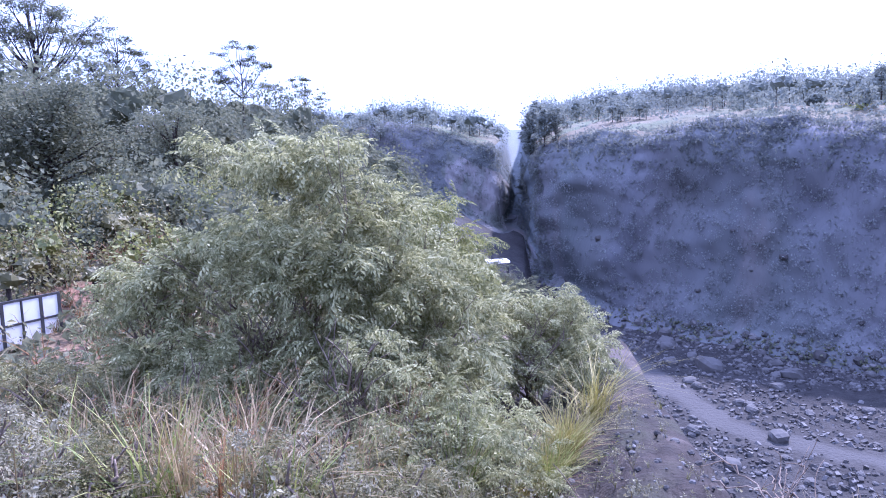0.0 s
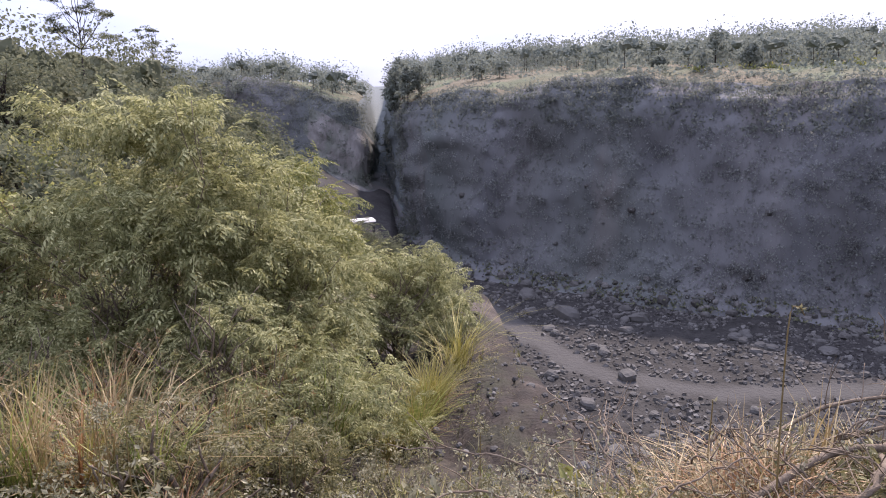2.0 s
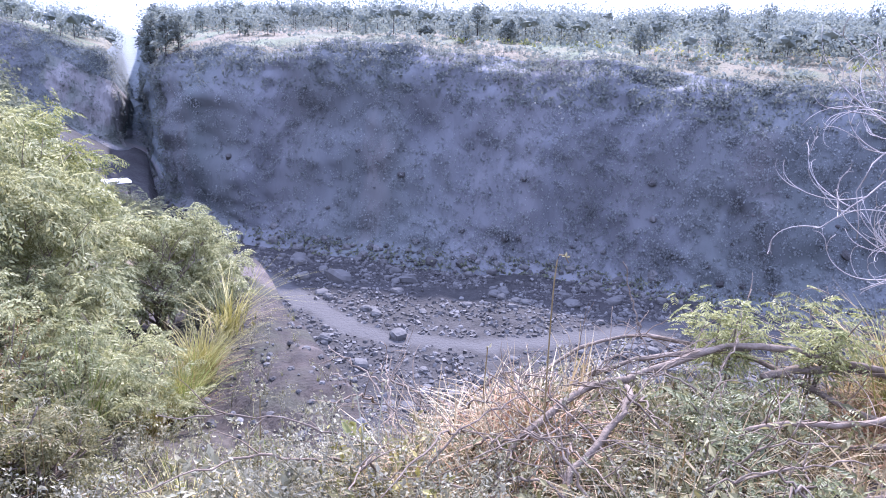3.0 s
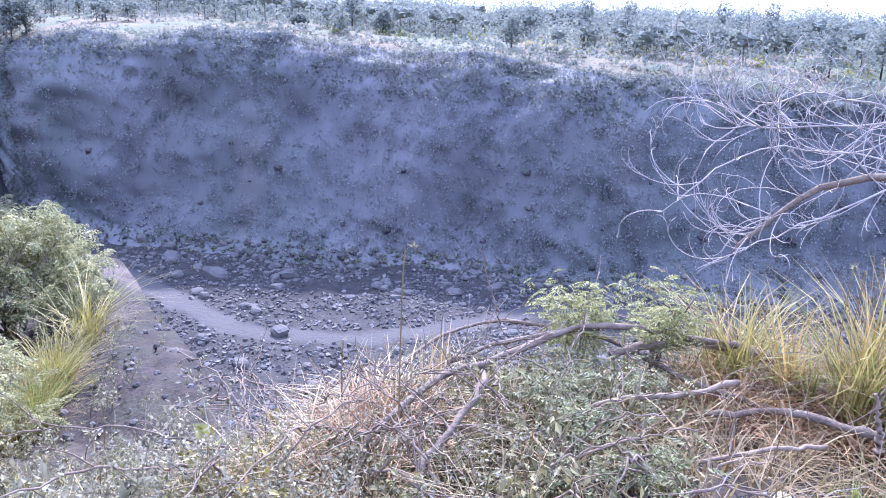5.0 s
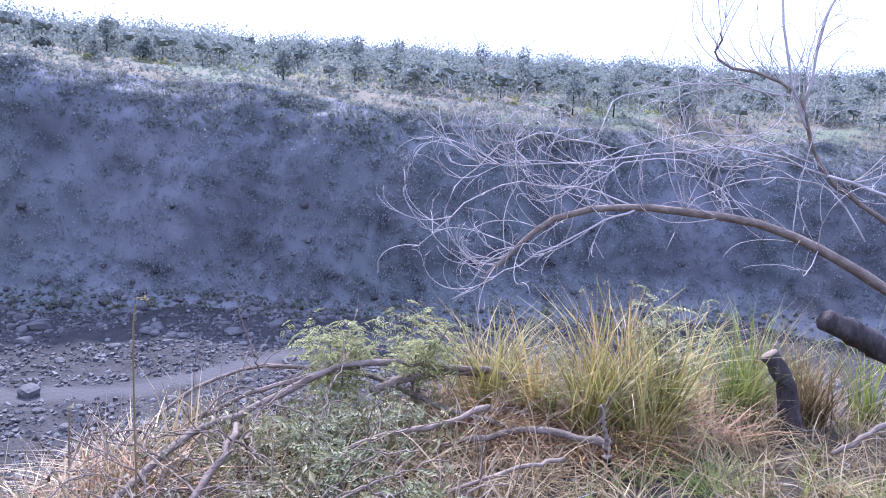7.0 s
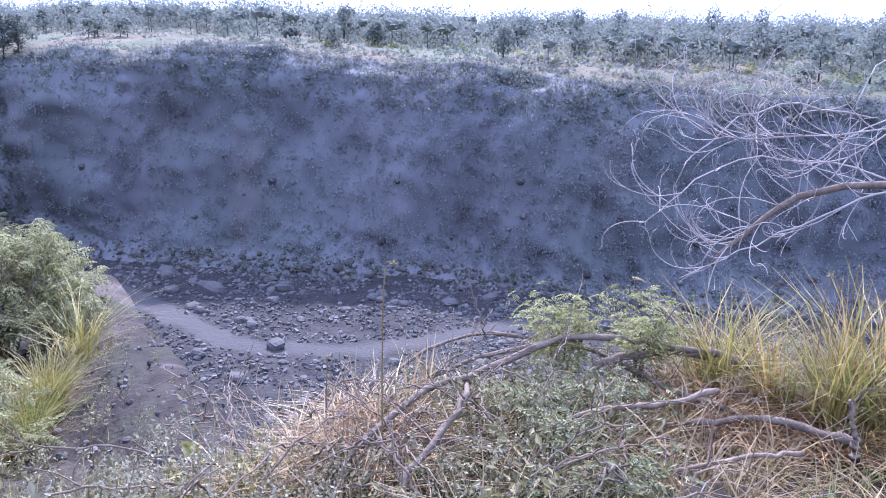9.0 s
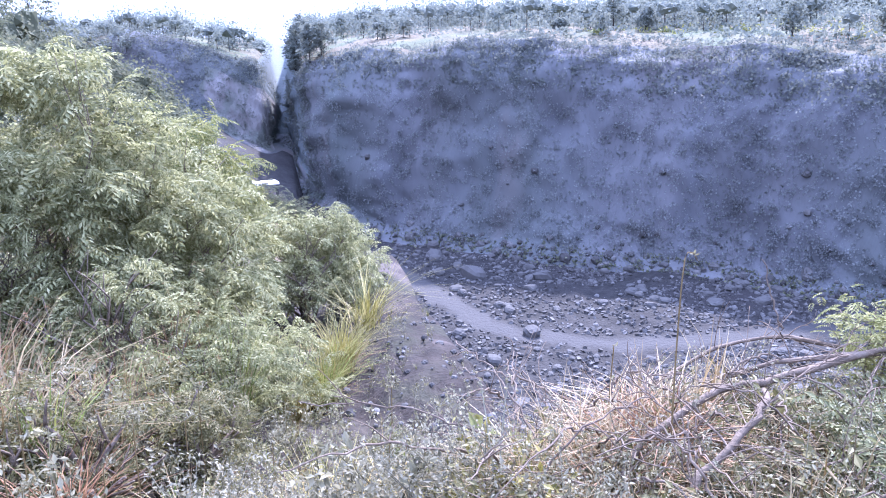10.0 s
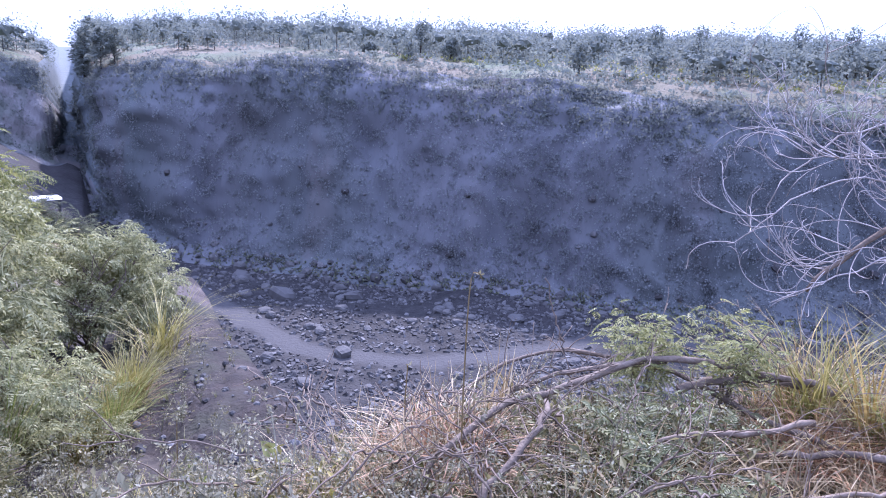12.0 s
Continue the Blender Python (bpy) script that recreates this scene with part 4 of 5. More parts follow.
for k, (b, d, h, w) in enumerate([(5.7, 172, 7, 4), (5.9, 166, 6, 4), (6.2, 168, 9, 4.5), (7.0, 160, 8, 5), (7.9, 158, 7, 5), (6.6, 175, 10, 5)]):
    tree("rim_tree", "dark tree on the corner of the gorge rim", h, w, 60 + k, M_WOODS, 20, 30, 0.7, flat=0.7, bare=0.12, at=stand(b, d), group="trees on the gorge corner", umbrella=k % 2 == 0)
for b, d, top, w in [(26.2, 138, 4.7, 4), (30.15, 140, 6.6, 5.5), (32.5, 137, 5.3, 4.6), (42.4, 125, 5.1, 5.5), (47.9, 150, 6.4, 6.5), (51, 150, 6.3, 7), (57.6, 150, 6.3, 8), (60.8, 145, 6.0, 7), (64.9, 126, 5.1, 8.5), (68, 130, 4.9, 8), (73, 135, 4.6, 8)]:
    full_tree("single full-crowned tree on the far plateau", b, d, top, w, "single trees on the far plateau")

# ---- the big bushes on the bank ----
bush("bush", "large dusty grey-green bush with drooping feather leaves", (3.8, 3.0, 4.35), 21, M_BUSH, 13500, 0.15, at=stand(-14.6, 10.6))
bush("bush", "broad dusty green bush on the bank", (3.3, 3.2, 4.1), 22, M_BUSH, 12500, 0.15, at=stand(-5.5, 11.2))
bush("bush", "spreading dusty bush overhanging the slope", (3.9, 3.0, 2.9), 23, M_BUSH, 9500, 0.16, at=stand(5.0, 16.5), dome=1.1, lows=(0.92, 0.8, 0.6, 0.35))
bush("bush", "yellow-green bush behind the others", (2.5, 2.5, 4.6), 24, M_BUSH_Y, 7000, 0.18, at=stand(-2.2, 16.5))
bush("bush", "small grey-green bush beside the dry grass", (1.9, 1.8, 2.5), 25, M_BUSH, 4200, 0.14, at=stand(-24.0, 10.8))
bush("bush", "low green bush with a bare stem", (1.5, 1.3, 1.6), 26, M_BUSH, 3000, 0.11, at=stand(-2.0, 8.2))
bush("bush", "low feathery bush on the bank", (1.2, 1.0, 0.9), 28, M_HERB, 2000, 0.08, at=stand(-6, 5.2))
for k, (b, d, w, h, mat) in enumerate([(-20, 9.2, 1.4, 1.5, M_BUSH), (-9, 8.6, 1.8, 2.1, M_BUSH), (-8.6, 6.6, 0.9, 0.9, M_HERB), (2.0, 9.4, 1.5, 1.5, M_BUSH), (-31, 9.5, 1.6, 1.0, M_HERB), (-37, 11.5, 1.8, 1.0, M_BUSH)]):
    bush("bush", "low leafy shrub growing in front of the big bushes" if mat is M_BUSH else "low green shrub among tall dry grass", (w, w * 0.85, h), 300 + k, mat, 2000, 0.11, stems=5, at=stand(b, d))

for b, d, w in ((2.0, 37.6, 3.2), (4.3, 37.8, 3.0), (0.2, 38.5, 3.0)):
    bush("bush", "dark shrub in front of the white roof", (w, 2.4, 2.0), int(400 + b * 10), M_TREE, 3000, 0.2, stems=5, at=stand(b, d))

rs = np.random.default_rng(77)
for k in range(14):
    b, d = rs.uniform(-40, -7), rs.uniform(4.2, 7.0)
    w = rs.uniform(0.6, 1.1)
    bush("weed_bush", "dark leafy weed standing among the dry grass" if k % 3 else "grey-brown withered weed among the dry grass", (w, w * 0.9, w * rs.uniform(0.7, 1.1)), 700 + k, M_HERB if k % 3 else M_WEED, 1100, 0.07, stems=4, at=stand(b, d), category="weed")


# ---- dead wood at the rim ----
def bent(points, n=14, wobble=0.012, seed=0):
    """A soft path through a few places, with small kinks."""
    p = smooth_path(points, n)
    k = np.random.default_rng(seed).normal(0, wobble, (n, 3))
    k[0] = 0
    return p + k


def twigs(r, path, count, length, radius=0.0035, hang=0.5, curl=0.25, kids=2, side=None):
    """Fine dead twigs that spring from a limb and bow over."""
    out, every = [], []

    def one(start, way, length, radius, kids):
        n = 9
        p, d = [start], way / np.linalg.norm(way)
        turn = r.normal(0, curl, 3)
        for k in range(n):
            d = d + turn / n * 2 + np.array([0, 0, -hang / n * (0.4 + 1.6 * k / n)]) + r.normal(0, 0.03, 3)
            d /= np.linalg.norm(d)
            p.append(p[-1] + d * length / n)
        p = np.array(p)
        out.append(tube(p, np.linspace(radius, radius * 0.4, len(p)), 4))
        for _ in range(kids):
            q = r.integers(2, len(p) - 1)
            w = (p[q + 1] - p[q]) / length * n + r.normal(0, 0.55, 3)
            one(p[q], w, length * r.uniform(0.35, 0.7), radius * 0.7, max(0, kids - 1) if r.random() < 0.6 else 0)

    for _ in range(count):
        q = r.integers(1, len(path) - 1)
        along = path[q + 1] - path[q - 1]
        along /= np.linalg.norm(along)
        w = along * r.uniform(0.2, 0.9) + r.normal(0, 0.5, 3) + np.array([0, 0, 0.35])
        if side is not None:
            w = w + np.array(side)
        one(path[q], w, length * r.uniform(0.5, 1.2), radius, kids)
        every.append(join(out))
        out.clear()
    return every


def arcs(r, path, count, length, radius, bias, kids=2):
    """Long dead twigs that rise from a limb, bow over in wide loops and end in hooks."""
    every = []

    def one(out, start, way, length, radius, kids):
        n = 13
        p, d = [start], way / np.linalg.norm(way)
        axis = np.cross(d, [r.normal(0, 0.5), r.normal(0, 0.5), 1.0])
        axis /= np.linalg.norm(axis) + 1e-9
        bow = r.uniform(0.7, 2.3) * (-1 if r.random() < 0.85 else 0.7)
        for k in range(n):
            d = d + np.cross(axis, d) * (-bow / n * (0.45 + 1.3 * k / n)) + r.normal(0, 0.035, 3)
            if k > n - 4:
                d = d + np.cross(axis, d) * (-np.sign(bow) * 0.14)
            d /= np.linalg.norm(d)
            p.append(p[-1] + d * length / n)
        p = np.array(p)
        out.append(tube(p, np.linspace(radius, radius * 0.45, len(p)), 4))
        for _ in range(kids):
            q = r.integers(3, len(p) - 2)
            w = (p[q + 1] - p[q]) / length * n + r.normal(0, 0.45, 3) + np.array([0, 0, 0.2])
            one(out, p[q], w, length * r.uniform(0.3, 0.6), radius * 0.75, 1 if kids > 1 and r.random() < 0.5 else 0)

    for _ in range(count):
        q = r.integers(1, len(path) - 1)
        along = path[q + 1] - path[q - 1]
        along /= np.linalg.norm(along)
        out = []
        one(out, path[q], along * r.uniform(0.3, 1.0) + r.normal(0, 0.4, 3) + np.array(bias), length * r.uniform(0.55, 1.25), radius, kids)
        every.append(join(out))
    return every


r5 = np.random.default_rng(5)
dead = thing("dead_tree", "leaning dead tree with pale bare arching twigs", "dead tree", at=(0, 0, 0))
lean_trunk = bent([(6.3, -1.2, -0.75), (5.95, -0.7, -0.4), (5.57, -0.16, 0.14), (5.37, 0.15, 0.4), (5.15, 0.41, 0.55)], 12, 0.01)
part("trunk", mesh_of("trunk", *tube(bent(lean_trunk, 30, 0.004, 8), np.linspace(0.12, 0.068, 30), 16, 0.12), M_DARKBARK), dead, "thick dark charred trunk with a broken end")
arch = bent([(5.95, -0.6, -0.2), (6.1, -0.2, 0.35), (5.76, 0.26, 0.75), (5.39, 0.85, 1.06), (4.98, 1.61, 1.16), (4.66, 2.1, 1.05), (4.45, 2.29, 0.83), (4.25, 2.43, 0.6)], 26, 0.01, 1)
arch_limb = part("limb", mesh_of("limb", *tube(arch, np.linspace(0.045, 0.012, 26), 8, 0.05), M_BARK), dead, "long grey arching limb")
up = bent([(5.95, -0.6, -0.2), (6.37, -0.1, 0.8), (6.26, 0.35, 1.16), (6.13, 0.63, 1.4), (6.11, 0.79, 1.73), (6.08, 0.93, 2.02), (5.97, 1.43, 2.22), (5.97, 1.44, 2.43)], 24, 0.01, 2)
up_limb = part("limb", mesh_of("limb", *tube(up, np.linspace(0.022, 0.008, 24), 8), M_BARK), dead)
tall = bent([(6.11, 0.79, 1.73), (6.08, 0.93, 2.05), (6.16, 1.08, 2.69), (6.2, 1.1, 2.95)], 10, 0.01, 3)
tall2 = bent([(6.11, 0.85, 1.85), (6.21, 0.78, 2.5), (6.24, 0.7, 2.8), (6.28, 0.6, 3.0)], 10, 0.01, 4)
sweep = bent([(6.13, 0.63, 1.4), (5.73, 1.18, 1.58), (5.04, 2.0, 1.46), (4.5, 2.4, 1.41), (4.4, 2.57, 1.44), (4.34, 2.66, 1.55)], 20, 0.012, 5)
back = bent([(6.13, 0.63, 1.4), (6.3, 0.1, 1.25), (6.4, -0.5, 1.2), (6.3, -1.0, 1.0)], 10, 0.01, 6)
low = bent([(4.98, 1.61, 1.16), (4.8, 1.8, 1.05), (4.55, 2.1, 0.86), (4.3, 2.35, 0.66), (4.1, 2.55, 0.5)], 14, 0.012, 7)
loops = [bent(p, 16, 0.012, 50 + k) for k, p in enumerate((
    [(6.22, 0.74, 1.48), (5.91, 1.26, 1.69), (5.43, 1.82, 1.58), (5.07, 2.18, 1.25), (4.95, 2.21, 0.84)],
    [(6.28, 0.96, 1.98), (5.98, 1.40, 2.05), (5.60, 1.96, 1.96), (5.32, 2.10, 1.67), (5.23, 2.07, 1.25)],
    [(5.45, 2.05, 1.54), (4.95, 2.42, 1.62), (4.57, 2.67, 1.40), (4.36, 2.81, 1.12), (4.39, 2.77, 0.75)],
    [(5.07, 1.65, 1.14), (4.87, 2.13, 1.27), (4.54, 2.54, 1.23), (4.26, 2.78, 0.96), (4.15, 2.94, 0.80)],
    [(5.44, 1.09, 1.10), (5.38, 1.33, 1.43), (5.14, 1.75, 1.45), (4.92, 2.02, 1.19), (4.88, 2.10, 0.77)],
    [(6.06, 0.32, 0.95), (6.02, 0.65, 1.33), (5.85, 1.09, 1.34), (5.66, 1.43, 1.15), (5.52, 1.56, 0.81)]
))]
boughs = []
for path, a, b in ((tall, 0.014, 0.006), (tall2, 0.012, 0.006), (sweep, 0.009, 0.003), (back, 0.016, 0.006), (low, 0.009, 0.003), *((path, 0.008, 0.003) for path in loops)):
    boughs.append(part("branch", mesh_of("branch", *tube(path, np.linspace(a, b, len(path)), 6), M_TWIG), dead, "pale weathered branch"))
for bough, path, n, length, bias in (
    (arch_limb, arch[14:], 16, 0.8, (-0.15, 0.2, 0.7)), (arch_limb, arch[7:18], 20, 0.9, (-0.1, 0.1, 0.6)), (arch_limb, arch[19:], 8, 0.55, (-0.3, 0.2, 0.1)),
    (boughs[2], sweep[9:], 12, 0.75, (-0.2, 0.3, 0.2)), (boughs[2], sweep[:12], 22, 0.9, (-0.1, 0.2, 0.3)), (up_limb, up[8:], 20, 0.9, (-0.1, 0.3, 0.3)),
    (boughs[4], low, 8, 0.5, (-0.1, 0.1, 0.3)), (boughs[0], tall, 5, 0.7, (0, 0, 0.3)), (boughs[1], tall2, 5, 0.6, (0, 0, 0.3)), (boughs[3], back, 18, 0.8, (0, 0.2, 0.3)),
    *((boughs[5 + k], path, 6, 0.55, (-0.1, 0.15, 0.1)) for k, path in enumerate(loops))):
    for piece in arcs(r5, path, n, length, 0.004, bias):
        part("twig", mesh_of("twig", *piece, M_TWIG), bough, "fine pale bowed twig")


def fallen(label, points, a, b, seed, mat=M_BARK, side_count=9, side_length=0.35, lift=0.03):
    """A fallen branch with its side twigs."""
    ob = thing("fallen_branch", label, "branch", "fallen branches at the rim")
    path = bent(points, 18, 0.007, seed) + np.array([0, 0, lift])
    wig = np.linspace(a, b, 18) * (1 + 0.16 * np.random.default_rng(seed).normal(0, 1, 18).clip(-1, 1))
    limb = part("limb", mesh_of("limb", *tube(path, wig, 8, 0.05), mat), ob)
    for piece in twigs(np.random.default_rng(seed), path, side_count, side_length, 0.0035, 0.3, 0.25, 1):
        part("twig", mesh_of("twig", *piece, M_GREYWOOD), limb)
    return ob


fallen("thick grey fallen branch lying in weeds", [(1.2, 2.05, -0.05), (1.36, 2.23, 0.09), (1.69, 2.38, 0.16), (2.03, 2.51, 0.2), (2.39, 2.6, 0.14), (2.7, 2.59, 0.18), (3.08, 2.47, 0.24), (3.38, 2.25, 0.19), (3.75, 2.09, 0.1)], 0.014, 0.02, 31, side_count=14, lift=0.1)
fallen("arched fallen branch over the edge", [(1.97, 3.03, 0.06), (2.34, 3.15, 0.13), (2.67, 3.15, 0.18), (2.94, 3.05, 0.19), (3.17, 2.82, 0.15), (3.3, 2.52, 0.13), (3.35, 2.29, 0.08), (3.34, 1.94, 0.06), (3.4, 1.62, 0.04)], 0.009, 0.018, 32, side_count=16)
fallen("thin forked fallen branch", [(1.6, 2.85, 0.04), (2.11, 2.82, 0.1), (2.36, 2.76, 0.15), (2.61, 2.68, 0.2), (3.08, 2.47, 0.24)], 0.009, 0.016, 33, lift=0.08)
fallen("crooked pale fallen branch", [(2.25, 2.04, 0.1), (2.45, 1.98, 0.18), (2.66, 1.88, 0.2), (2.97, 1.77, 0.19), (3.24, 1.72, 0.2)], 0.008, 0.017, 34, M_GREYWOOD)
fallen("short fallen branch leaning on another", [(1.45, 1.9, 0.0), (1.51, 2.02, 0.1), (1.75, 2.09, 0.18), (1.96, 2.18, 0.26), (2.2, 2.45, 0.18)], 0.017, 0.013, 35, lift=0.1)
fallen("broken grey branch in dry grass", [(2.9, 1.9, 0.03), (3.15, 1.72, 0.05), (3.37, 1.55, 0.07), (3.41, 1.22, 0.1), (3.41, 1.09, 0.12)], 0.012, 0.026, 36, side_count=4)
fallen("thin upright dead shoot", [(2.82, 3.02, 0.2), (2.78, 3.07, 0.4), (2.72, 3.11, 0.65)], 0.006, 0.003, 37, side_count=3, side_length=0.08)
fallen("dark fallen log end beside the grass", [(3.1, 2.4, 0.14), (3.4, 2.26, 0.2), (3.75, 2.09, 0.16), (3.92, 1.83, 0.1)], 0.022, 0.03, 38, M_BARK, 2)
fallen("pale split stub standing up", [(3.36, 1.09, 0.05), (3.35, 1.1, 0.16), (3.34, 1.13, 0.32)], 0.022, 0.007, 39, M_GREYWOOD, 2, 0.1)
fallen("bent grey branch among the straw", [(1.75, 1.55, 0.03), (2.3, 1.5, 0.12), (2.9, 1.35, 0.1), (3.2, 1.25, 0.06)], 0.007, 0.012, 40, M_GREYWOOD)
fallen("thin dry branch across the path edge", [(4.2, 0.2, 0.04), (4.6, 0.0, 0.12), (5.0, -0.25, 0.2), (5.3, -0.5, 0.1)], 0.012, 0.02, 41, M_BARK, 6)

rf = np.random.default_rng(91)
for k in range(26):
    b, d = rf.uniform(14, 62), rf.uniform(2.1, 3.5)
    p0 = np.array([d * math.sin(radians(b)), d * math.cos(radians(b)), 0.02])
    a, length = rf.uniform(0, 6.3), rf.uniform(0.35, 0.9)
    way = np.array([math.cos(a), math.sin(a), 0]) * length
    rise = rf.uniform(0.1, 0.3)
    fallen("thin dry stick lying in the weeds", [p0, p0 + way * 0.5 + [0, 0, rise], p0 + way + [0, 0, rise * rf.uniform(0.4, 1.2)]], 0.007, 0.003, 100 + k, M_GREYWOOD if k % 2 else M_BARK, 3, 0.2)

for k in range(26):
    b, d = rf.uniform(20, 48), rf.uniform(2.3, 3.3)
    p0 = np.array([d * math.sin(radians(b)), d * math.cos(radians(b)), 0.03])
    a, length = rf.uniform(0, 6.3), rf.uniform(0.4, 1.1)
    way = np.array([math.cos(a), math.sin(a), 0]) * length
    rise_to = rf.uniform(0.15, 0.45)
    fallen("pale dry stick caught in the branch tangle", [p0, p0 + way * 0.5 + [0, 0, rise_to * 0.8], p0 + way + [0, 0, rise_to]], 0.006, 0.0025, 160 + k, M_BARK if k % 3 else M_GREYWOOD, 4, 0.25)

stump = thing("tree_stump", "cut crooked tree stump with dark bark", "stump", at=(0, 0, 0))
sp = bent([(5.17, 0.5, -0.4), (5.14, 0.53, -0.2), (5.13, 0.56, -0.02), (5.12, 0.61, 0.14), (5.1, 0.7, 0.27)], 12, 0.0015, 9)
part("trunk", mesh_of("trunk", *tube(sp, np.r_[0.13, 0.1, np.linspace(0.078, 0.056, 9), 0.062], 12, 0.05), M_DARKBARK), stump)
cut_dir = sp[-1] - sp[-2]
part("cut_face", mesh_of("cut_face", *tube(np.array([sp[-1] - cut_dir * 0.1, sp[-1] + cut_dir * 0.12, sp[-1] + cut_dir * 0.16]), [0.057, 0.055, 0.002], 12), M_CUTWOOD), stump, "pale sawn top of the stump")


# ---- grass, weeds ----
HEAP = (1.72, 2.66)

def zat(x, y):
    return stand(math.degrees(math.atan2(x, y)), math.hypot(x, y))[2]


def tuft(label, x, y, height, spread, count, mat, seed, width=0.009, bend=0.35, heads=0.0, lift=0.0, group="grass tufts at the rim"):
    """A grass tuft: long blades, and a short dry base of dead ones."""
    r = np.random.default_rng(seed)
    ob = thing("grass_tuft", label, "grass", group, at=(x, y, zat(x, y) - 0.02 + lift))
    v, f = blades(max(8, int(count * 0.75)), height, spread, width * 1.4, bend, r, heads)
    v = v + np.outer(v[:, 2], [*r.normal(0, 0.14, 2), 0.0])
    part("blade_clump", mesh_of("blade_clump", v, f, mat, smooth=False), ob, kind="stuff")
    part("dry_base", mesh_of("dry_base", *blades(max(12, count // 5), height * 0.45, spread * 1.2, width, bend * 1.8, r), M_RUST if seed % 3 == 0 else M_STRAW, smooth=False), ob, "short dead blades at the root", kind="stuff")
    return ob


tuft("yellow-green grass tuft beside the log", 3.75, 2.0, 0.7, 0.26, 130, M_YGRASS, 1, 0.012, bend=0.45, lift=0.05)
rg = np.random.default_rng(23)
for k in range(14):
    x, y = rg.uniform(3.72, 4.5), rg.uniform(-0.25, 0.25)
    y = 1.5 - (x - 3.95) * 0.75 + y
    mat, say = [(M_GOLD, "tall golden grass at the rim"), (M_YGRASS, "tall yellow-green grass at the rim"), (M_GRASS, "tall green grass at the rim"), (M_HAY, "tall bleached grass at the rim")][k % 4]
    tuft(say, x, y, rg.uniform(0.55, 1.08), rg.uniform(0.12, 0.32), 74, mat, 600 + k, rg.choice([0.009, 0.013, 0.018]), rg.uniform(0.15, 0.9))
tuft("dry straw under the golden grass", 4.0, 1.4, 0.6, 0.3, 260, M_STRAW, 3, bend=0.5)

tuft("dry orange straw heap below the grass", 3.5, 1.75, 0.36, 0.35, 260, M_RUST, 5, bend=0.9)
tuft("flattened mat of dry straw", 3.2, 1.5, 0.2, 0.4, 240, M_STRAW, 6, bend=1.2)
tuft("bent dry straw heap", 1.4, 2.3, 0.42, 0.3, 240, M_HAY, 7, 0.006, bend=1.3)
for k, (x, y, h) in enumerate([(1.22, 2.5, 0.55), (1.38, 2.38, 0.48), (1.6, 2.42, 0.42)]):
    tuft("bleached straw stalks standing out of the heap", x, y, h, 0.2, 46, M_HAY, 360 + k, 0.009, 0.35)
tuft("fresh green grass tuft near the path", 4.2, 0.15, 0.16, 0.25, 260, M_GRASS, 8, width=0.006, bend=0.4)
tuft("thin dry grass by the stump", 5.25, 0.95, 0.75, 0.3, 260, M_GRASS, 9, bend=0.4)
tuft("tall dry grass behind the stump", 5.5, 0.5, 0.75, 0.3, 240, M_STRAW, 10, bend=0.3)
tuft("green grass growing through the fallen branches", 3.2, 2.3, 0.42, 0.15, 60, M_GRASS, 11, bend=0.3)
for k, (x, y, h) in enumerate([(3.75, 1.75, 0.42), (3.6, 1.3, 0.3), (4.25, 1.3, 0.4), (3.9, 1.15, 0.3), (4.6, 0.95, 0.35), (3.3, 1.75, 0.28)]):
    tuft("mass of rust-brown dead fronds", x, y, h, 0.32, 130, M_RUST, 350 + k, 0.014, 0.9)
tuft("rusty dead fronds under the grass", 4.0, 1.6, 0.4, 0.3, 200, M_RUST, 20, bend=0.9)
tuft("rusty dead fronds beside the sapling", 3.35, 2.0, 0.3, 0.3, 160, M_RUST, 21, bend=1.1)
tuft("orange-brown dead grass heap", 1.55, 2.35, 0.3, 0.22, 140, M_RUST, 22, bend=1.1)
tuft("orange-brown dead grass on the bank", -1.1, 4.0, 0.6, 0.35, 160, M_RUST, 23, bend=0.7)
tuft("orange-brown dead weeds below the bush", -2.0, 6.4, 0.9, 0.4, 160, M_RUST, 24, bend=0.6)
rh = np.random.default_rng(29)
for k in range(7):
    tuft("nest of bent pinkish straw against the branch", HEAP[0] + rh.normal(0, 0.13), HEAP[1] + rh.normal(0, 0.1), rh.uniform(0.24, 0.4), 0.2, 80, M_HAY if k % 3 else M_RUST, 640 + k, 0.012, rh.uniform(0.7, 1.4), lift=0.06)
for k in range(5):
    tuft("stiff bleached straw stalks standing up", HEAP[0] + rh.normal(0, 0.15), HEAP[1] + rh.normal(0, 0.12), rh.uniform(0.45, 0.65), 0.12, 12, M_HAY, 650 + k, 0.01, rh.uniform(0.1, 0.3), lift=0.05)
rt = np.random.default_rng(17)
for k, (x, y, h, mat) in enumerate([(5.5, 0.8, 0.95, M_GRASS), (5.7, 0.45, 0.9, M_STRAW), (5.95, 0.15, 0.9, M_GRASS), (5.3, 1.2, 0.85, M_GOLD), (5.75, 0.9, 1.0, M_STRAW), (5.0, 1.3, 0.8, M_GRASS)]):
    tuft("tall mixed grass at the very edge", x, y, h, 0.34, 110, mat, 330 + k, 0.011, 0.4)
